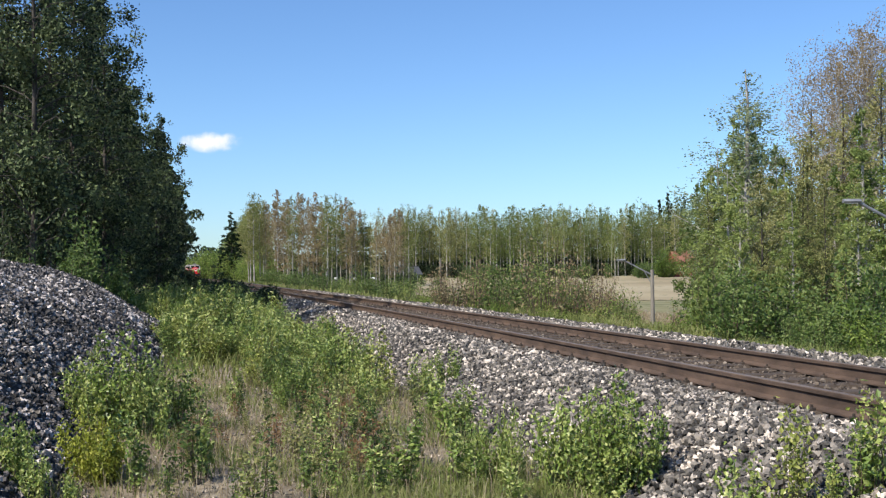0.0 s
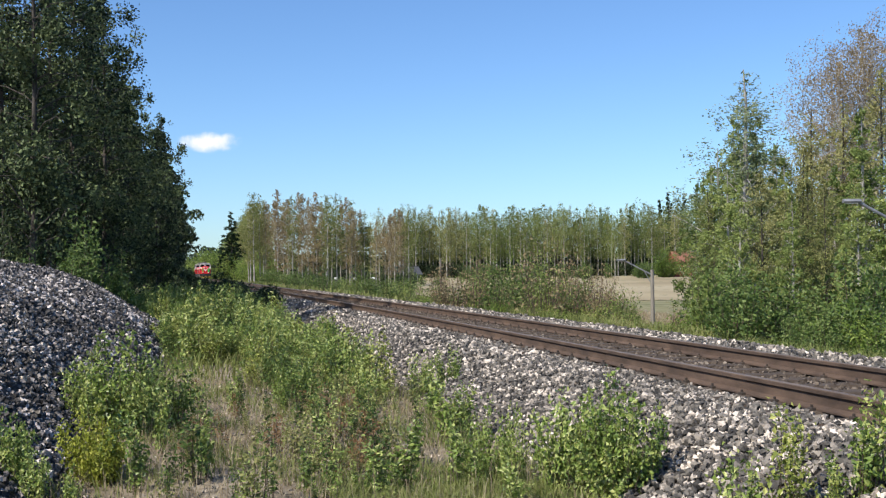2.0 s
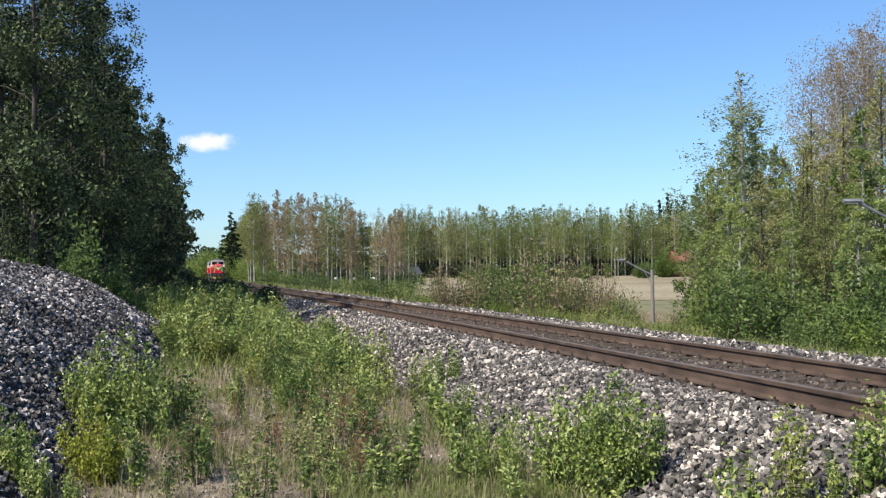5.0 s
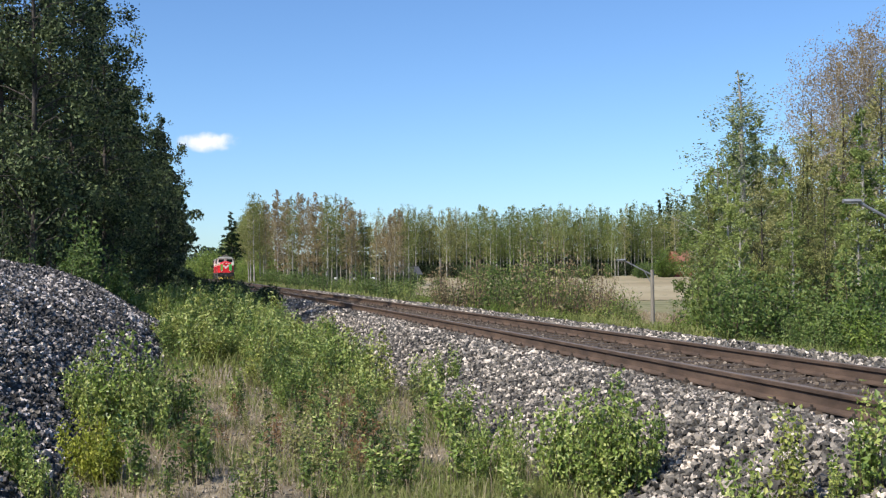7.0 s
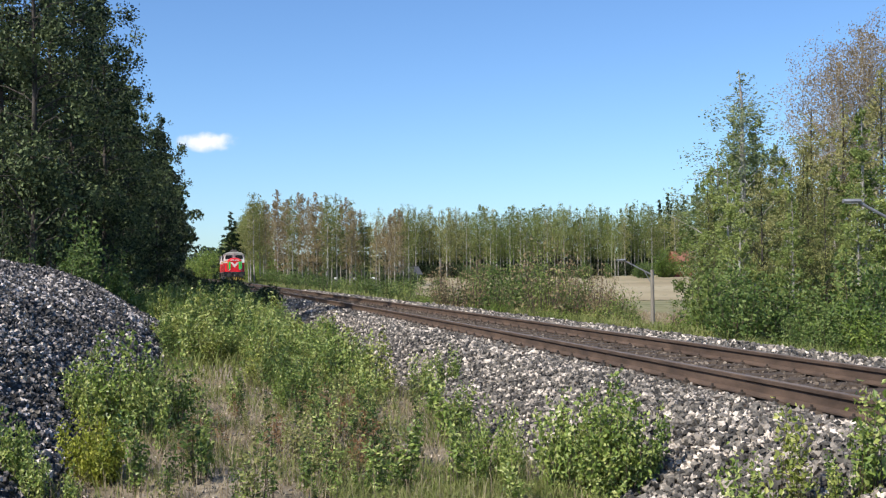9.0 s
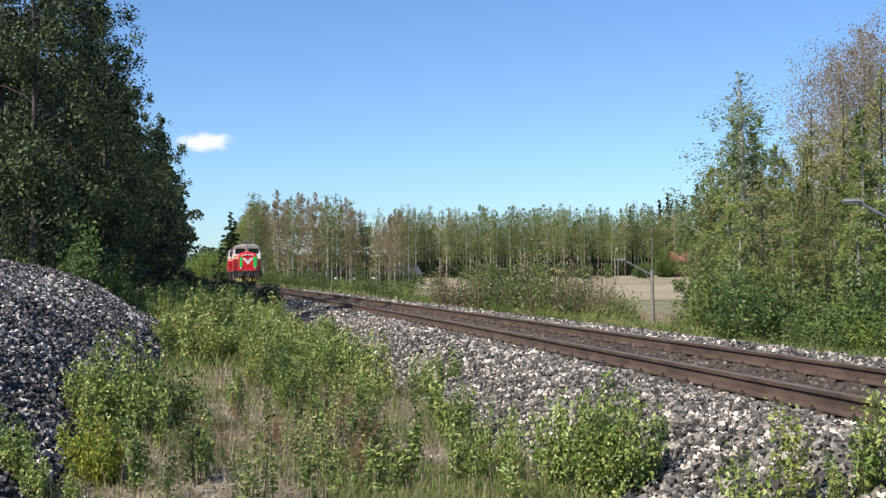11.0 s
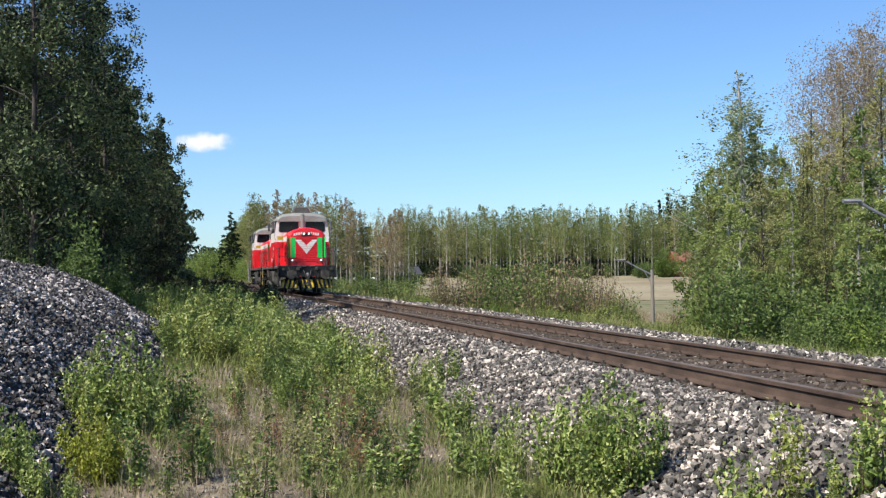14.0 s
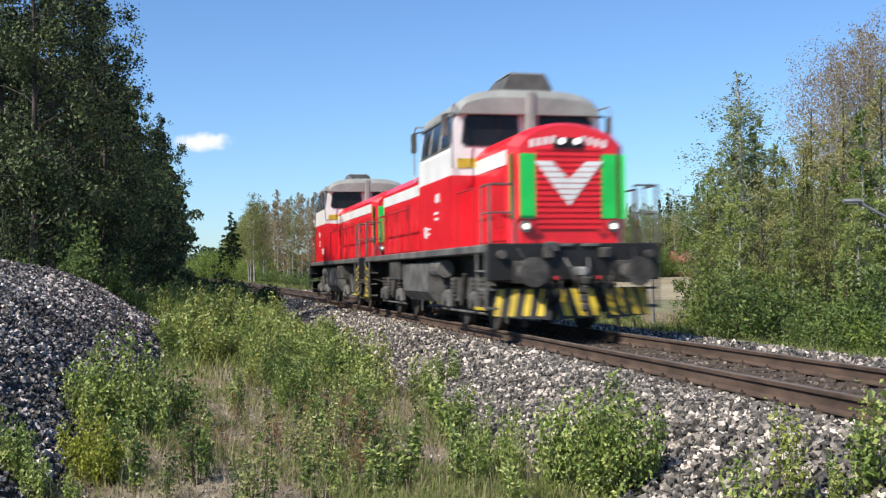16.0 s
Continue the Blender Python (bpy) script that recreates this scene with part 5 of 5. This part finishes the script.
        part("mirror", box(xr + 0.02, k * (w + 0.11), 3.66, 0.05, 0.12, 0.40, 0.02), M["frame_grey"], cab, "grey wing mirror")
        for e, x in ((1, xf), (-1, xr)):
            way = [(x - e * 0.05, k * (w - 0.1), 4.0), (x + e * 0.22, k * (w + 0.02), 4.02), (x + e * 0.28, k * (w + 0.04), 3.85), (x + e * 0.28, k * (w + 0.04), 3.05), (x + e * 0.2, k * (w + 0.02), 2.9), (x - e * 0.02, k * (w - 0.05), 2.9)]
            bm = None
            for a, b in zip(way, way[1:]):
                bm = rod(a, b, 0.016, bm, 6)
            part("mirror_rail", bm, M["steel"], cab, "bent grey tube rail beside the cab")
        part("gutter", box((xf + xr) / 2, k * (w - 0.08), 3.87, L + 0.02, 0.05, 0.04, 0.008), M["frame_grey"], cab)
        # emblem shapes and lettering bars
        for q, (dx, z, lx, lz) in enumerate(((0.62, 2.42, 0.10, 0.17), (0.50, 2.42, 0.10, 0.17), (0.38, 2.42, 0.10, 0.17), (0.40, 2.14, 0.34, 0.05), (0.40, 2.03, 0.30, 0.05),
                                             (1.45, 1.80, 0.25, 0.22), (1.0, 1.86, 0.42, 0.04), (1.0, 1.76, 0.42, 0.04))):
            part("lettering_bar", box(xr + L * 0.42 + dx * (1 if q < 5 else -0.4), k * (w + 0.003), z, lx, 0.008, lz), M["white"], cab)
    fan = [(-0.56, 4.24), (0.56, 4.24), (0.50, 4.40), (0.38, 4.60), (0.32, 4.63), (-0.32, 4.63), (-0.38, 4.60), (-0.50, 4.40)]
    top = [(p[0] * 0.9, p[1]) for p in fan]
    xm = xf - 0.55
    part("ventilator", prism(fan, xm - 0.55, xm + 0.55, profile2=top), M["fan_grey"], cab, "dark grey roof ventilator")
    part("ventilator_lid", box(xm, 0, 4.645, 1.0, 0.68, 0.03, 0.01), M["roof_grey"], cab)
    part("horn", rod((xr + 0.5, 0.5, 4.4), (xr + 0.9, 0.5, 4.42), 0.05, None, 8, 0.09), M["steel"], cab)
    return cab


def make_bogie(loco, x):
    """A two-axled bogie: side frames, springs, axle boxes, wheels that turn."""
    bogie = part("bogie", box(x, 0, 0.66, 2.5, 1.7, 0.22, 0.03), M["bogie"], loco, "dusty grey-brown bogie")
    for k in (-1, 1):
        y = k * 1.07
        part("side_frame", prism([(x - 1.75, 0.78), (x - 1.55, 0.52), (x - 0.6, 0.46), (x, 0.56), (x + 0.6, 0.46), (x + 1.55, 0.52), (x + 1.75, 0.78), (x + 1.3, 0.92), (x - 1.3, 0.92)],
                                 y - 0.06, y + 0.06, axis="y"), M["bogie"], bogie)
        part("damper", rod((x, y + k * 0.12, 0.42), (x + 0.25, y + k * 0.12, 0.98), 0.05), M["bogie"], bogie)
        for a in (-1.08, 1.08):
            part("axle_box", box(x + a, y + k * 0.11, 0.50, 0.36, 0.16, 0.36, 0.05), M["frame_grey"], bogie)
            part("axle_cap", rod((x + a, y + k * 0.18, 0.50), (x + a, y + k * 0.24, 0.50), 0.13, None, 14), M["frame_grey"], bogie)
            for d in (-0.32, 0.32):
                bm = None
                for i in range(5):
                    bm = rod((x + a + d, y + k * 0.07, 0.56 + i * 0.075), (x + a + d, y + k * 0.07, 0.60 + i * 0.075), 0.085, bm, 10)
                part("coil_spring", bm, M["bogie"], bogie)
        part("brake_pipe", rod((x - 1.6, y + k * 0.10, 0.30), (x + 1.6, y + k * 0.10, 0.30), 0.022), M["frame_grey"], bogie)
        part("sand_pipe", rod((x + 1.72, k * 0.80, 0.75), (x + 1.62, k * 0.80, 0.14), 0.025), M["frame_grey"], bogie)
    return bogie


WHEELS = []


def make_wheelset(loco, x):
    ws = empty("wheelset")
    ws.parent = loco
    ws.matrix_basis = pose(x, 0, 0.5)
    part("axle", rod((0, -0.75, 0), (0, 0.75, 0), 0.08, None, 10), M["bogie"], ws)
    for k in (-1, 1):
        bm = rod((0, k * 0.76, 0), (0, k * 0.87, 0), 0.5, None, 28)
        rod((0, k * 0.73, 0), (0, k * 0.76, 0), 0.53, bm, 28)
        part("wheel", bm, M["bogie"], ws)
        bm = rod((0, k * 0.87, 0), (0, k * 0.90, 0), 0.14, None, 12)
        box(0, k * 0.875, 0, 0.75, 0.02, 0.09, 0, bm)
        part("hub", bm, M["frame_grey"], ws)
    WHEELS.append((ws, x))


def make_plough(beam, sx, e, ya, yb, n):
    """A bent plough plate from ya to yb with slanting yellow stripes; its outer end is swept back."""
    lo, hi = 0.24, 0.74

    def swept(bm):
        for v in bm.verts:
            v.co.x -= e * (0.30 * max(0.0, abs(v.co.y) - 0.4) + 0.25 * (v.co.z - lo))
        return bm
    plough = part("plough", swept(prism([(ya, hi), (yb, hi), (yb, lo + 0.05), (ya, lo)], sx, sx + e * 0.05)), M["black"], beam, "black and yellow striped plough")
    step = (yb - ya) / n
    for i in range(n):
        y0 = ya + step * (i + 0.08)
        part("yellow_stripe", swept(prism([(y0, hi - 0.01), (y0 + step * 0.45, hi - 0.01), (y0 + step * 0.9, lo + 0.06), (y0 + step * 0.45, lo + 0.06)], sx + e * 0.051, sx + e * 0.057)), M["yellow"], plough)


def make_end(loco, e):
    """One end of the frame: beam, buffers, coupling, plough, steps and rails."""
    xb = e * 6.42
    beam = part("end_beam", box(xb - e * 0.06, 0, 1.16, 0.14, 2.92, 0.60, 0.02), M["black"], loco, "black end beam")
    for k in (-1, 1):
        b = part("buffer", rod((xb, k * 0.87, 1.0), (xb + e * 0.34, k * 0.87, 1.0), 0.13, None, 16), M["frame_grey"], beam)
        rod_bm = rod((xb + e * 0.34, k * 0.87, 1.0), (xb + e * 0.52, k * 0.87, 1.0), 0.085, None, 14)
        rod((xb + e * 0.52, k * 0.87, 1.0), (xb + e * 0.56, k * 0.87, 1.0), 0.235, rod_bm, 24)
        part("buffer_head", rod_bm, M["bogie"], b)
        # side plough, swept back, with slanting stripes
        make_plough(beam, xb + e * 0.10, e, k * 0.46, k * 1.34, 4)
        for i in range(3):
            bm = None
            ys = k * (0.30 + 0.13 * i)
            pts = [(xb + e * 0.02, ys, 0.92), (xb + e * 0.16, ys, 0.80), (xb + e * 0.19, ys + k * 0.02, 0.62), (xb + e * 0.12, ys + k * 0.05, 0.50)]
            for a, b2 in zip(pts, pts[1:]):
                bm = rod(a, b2, 0.026, bm, 6)
            part("air_hose", bm, M["black"], beam)
        # corner steps
        for z in (0.42, 0.72, 1.02):
            tread = part("step", box(e * 6.0, k * 1.36, z, 0.55, 0.26, 0.035, 0.006), M["frame_grey"], beam)
            if z < 0.5:
                part("step_edge", box(e * 6.0, k * 1.495, z, 0.55, 0.014, 0.05, 0.003), M["yellow"], tread, "yellow painted step edge")
        for xs in (5.72, 6.28):
            part("step_hanger", box(e * xs, k * 1.46, 0.92, 0.05, 0.03, 1.05), M["frame_grey"], beam)
        # handrails on the platform
        for a, b2 in (((xb, k * 1.02), (xb, k * 1.42)), ((xb - e * 0.55, k * 1.42), (xb - e * 0.05, k * 1.42))):
            bm = rod((*a, DECK), (*a, DECK + 0.95), 0.018, None, 6)
            rod((*b2, DECK), (*b2, DECK + 0.95), 0.018, bm, 6)
            rod((*a, DECK + 0.95), (*b2, DECK + 0.95), 0.018, bm, 6)
            rod((*a, DECK + 0.5), (*b2, DECK + 0.5), 0.014, bm, 6)
            part("handrail", bm, M["frame_grey"], loco)
    make_plough(beam, xb + e * 0.12, e, -0.36, 0.36, 3)
    for k in (-1, 1):
        part("socket", box(xb + e * 0.05, k * 0.48, 1.30, 0.12, 0.16, 0.18, 0.02), M["bogie"], beam)
        part("socket", rod((xb, k * 1.25, 1.28), (xb + e * 0.10, k * 1.25, 1.28), 0.07, None, 12), M["bogie"], beam)
        part("red_tap", box(xb + e * 0.10, k * 0.36, 0.90, 0.07, 0.04, 0.07, 0.01), M["red_dull"], beam)
        part("buffer_base", box(xb + e * 0.02, k * 0.87, 1.0, 0.05, 0.36, 0.36, 0.01), M["bogie"], beam)
        part("guard_iron", prism([(k * 0.74, 0.72), (k * 0.86, 0.72), (k * 0.84, 0.12), (k * 0.76, 0.12)], xb - e * 0.25, xb - e * 0.21), M["bogie"], beam)
        for q, (y0, z0) in enumerate(((0.62, 1.16), (0.20, 1.22), (0.98, 1.38))):
            bm = None
            pts = [(xb + e * 0.03, k * y0, z0), (xb + e * 0.20, k * (y0 - 0.05), z0 - 0.16), (xb + e * 0.22, k * (y0 - 0.12), z0 - 0.36), (xb + e * 0.10, k * (y0 - 0.16), z0 - 0.50)]
            for a, b2 in zip(pts, pts[1:]):
                bm = rod(a, b2, 0.02, bm, 6)
            part("cable", bm, M["frame_grey"] if q == 1 else M["black"], beam)
    for z, y in ((1.43, -0.2), (1.43, 0.25)):
        part("deck_edge", box(xb + e * 0.02, y, z, 0.06, 0.3, 0.05, 0.01), M["frame_grey"], beam)
    if e < 0:
        for k in (-1, 1):
            plate = part("corner_plate", box(e * 6.18, k * 1.44, 0.72, 0.50, 0.03, 0.92, 0.005), M["black"], beam, "black and yellow striped corner plate")
            for i in range(6):
                z = 0.34 + i * 0.145
                part("yellow_stripe", prism([(e * 5.94, z), (e * 6.42, z + 0.10), (e * 6.42, z + 0.17), (e * 5.94, z + 0.07)], k * 1.458, k * 1.463, axis="y"), M["yellow"], plate)
    hook = part("coupling_hook", box(xb + e * 0.20, 0, 1.0, 0.42, 0.10, 0.16, 0.03), M["steel"], beam)
    bm = None
    for i in range(4):
        bm = box(xb + e * 0.40, 0, 0.86 - i * 0.14, 0.07, 0.16 - 0.04 * (i % 2), 0.13, 0.02, bm)
    part("screw_link", bm, M["bogie"], hook)
    part("cable_box", box(xb + e * 0.05, 0.42 * -e, 1.40, 0.12, 0.22, 0.16, 0.02), M["frame_grey"], beam)


def make_locomotive(label):
    loco = empty("diesel_locomotive", None, label, "locomotive", "locomotives of the train")
    make_cab(loco, 3.95, 1.05)
    make_hood(loco, "short_hood", 3.95, 6.12)
    make_hood(loco, "long_hood", 1.05, -6.12)
    part("deck", box(0, 0, DECK - 0.07, 12.7, 2.96, 0.14, 0.02), M["frame_grey"], loco, "grey frame and walkway")
    part("underframe", box(0, 0, 1.08, 12.3, 1.9, 0.5, 0.03), M["black"], loco)
    for k in (-1, 1):
        part("fuel_tank", prism([(k * 0.55, 0.42), (k * 1.2, 0.42), (k * 1.36, 0.62), (k * 1.36, 1.22), (k * 0.55, 1.22)], -1.35, 1.35), M["frame_grey"], loco, "dusty grey fuel tank")
        part("air_tank", rod((1.6, k * 1.25, 1.08), (2.5, k * 1.25, 1.08), 0.17, None, 14), M["frame_grey"], loco)
        part("battery_box", box(-2.2, k * 1.22, 1.06, 1.2, 0.4, 0.44, 0.03), M["bogie"], loco)
        for posts in ((-5.8, -4.4, -3.0, -1.6, -0.2), (4.3, 5.5)):
            bm = None
            for x in posts:
                bm = rod((x, k * 1.44, DECK), (x, k * 1.44, DECK + 0.95), 0.016, bm, 6)
            rod((posts[0], k * 1.44, DECK + 0.95), (posts[-1], k * 1.44, DECK + 0.95), 0.016, bm, 6)
            part("side_handrail", bm, M["red_dull"], loco)
    for x in (3.55, -3.55):
        make_bogie(loco, x)
        for a in (-1.08, 1.08):
            make_wheelset(loco, x + a)
    make_end(loco, 1)
    make_end(loco, -1)
    return loco


lead = make_locomotive("red and white diesel locomotive with green panels, cab end leading")
second = make_locomotive("red and white diesel locomotive coupled behind, long bonnet leading")

# ---- single stones ----


def make_single_stones():
    kinds = []
    for _ in range(8):
        me = stones_mesh("stone", np.zeros((1, 3)), np.array([1.0]), M["stone_piece"])
        kinds.append(me)
    for k in range(300):
        s, u = rng.uniform(3.6, 7.6), rng.uniform(-2.95, -1.0)
        x, y, _ = track(s, u)
        ob = new("stone", kinds[k % 8])
        ob.parent = ballast
        d = rng.uniform(0.042, 0.08)
        ob.matrix_basis = Matrix.Translation((x, y, bed_z(u) + 0.022)) @ Euler(rng.uniform(0, 6, 3)).to_matrix().to_4x4() @ Matrix.Diagonal((d, d, d, 1))
    heap = bpy.data.objects["stone_heap"]
    for k in range(260):
        y = rng.uniform(8.5, 14)
        x = -2.72 - 0.195 * (y - 8.3) - rng.uniform(0.05, 1.8)
        ob = new("stone", kinds[k % 8])
        ob.parent = heap
        d = rng.uniform(0.045, 0.085)
        ob.matrix_basis = Matrix.Translation((x, y, float(ground_z(x, y)) - 0.02 + float(heap_z(x, y)))) @ Euler(rng.uniform(0, 6, 3)).to_matrix().to_4x4() @ Matrix.Diagonal((d, d, d, 1))


make_single_stones()

# ---- what moves ----
SPEED, S_END = 20.41448, 14.362


def motions():
    def place(s_front, back, flip):
        xa, ya, _ = track(s_front + back + 3.5)
        xb, yb, _ = track(s_front + back + 10.5)
        d = math.degrees(math.atan2(ya - yb, xa - xb))
        return pose((xa + xb) / 2, (ya + yb) / 2, 0, 0, 0, d + (180 if flip else 0))
    times = [i * 0.25 for i in range(65)]
    for loco, back, flip in ((lead, 0, False), (second, 14.0, True)):
        walk(loco, [(t, place(S_END + SPEED * (16 - t), back, flip)) for t in times])
    for i, (ws, x) in enumerate(WHEELS):
        way = 1 if i < 4 else -1
        walk(ws, [(f / 30, Matrix.Translation((x, 0, 0.5)) @ Matrix.Rotation(way * SPEED / 30 / 0.5 * f, 4, "Y")) for f in range(481)])
    for tree in SWAYING:    # the wind leans it over after two seconds
        stand = tree.matrix_basis.copy()
        lean = ((0, 0), (1, 0.2), (1.5, 0.1), (2, -0.4), (2.5, -0.9), (3, -1.4), (3.5, -1.6), (4, -1.2), (5, -1.5), (6.5, -1.2), (7, -1.5), (8, -1.5), (9, -1.3), (10.5, -1.6), (12, -1.3), (14, -1.7), (16, -1.9))
        walk(tree, [(t, Matrix.Translation(stand.translation) @ Matrix.Rotation(radians(a), 4, "Y") @ stand.to_3x3().to_4x4()) for t, a in lean])
    for i, bush in enumerate(WINDY):    # light gusts
        stand = bush.matrix_basis.copy()
        rows = []
        for k in range(33):
            t = k * 0.5
            a = radians(1.6 * math.sin(2.1 * t + i * 0.7) + 1.3 * math.sin(3.7 * t + i * 1.9))
            rows.append((t, Matrix.Translation(stand.translation) @ Matrix.Rotation(a, 4, "Y") @ stand.to_3x3().to_4x4()))
        walk(bush, rows)
    walk(cloud, [(0.0, pose(-638, 3000, 365)), (16.0, pose(-654, 3000, 366))])


motions()
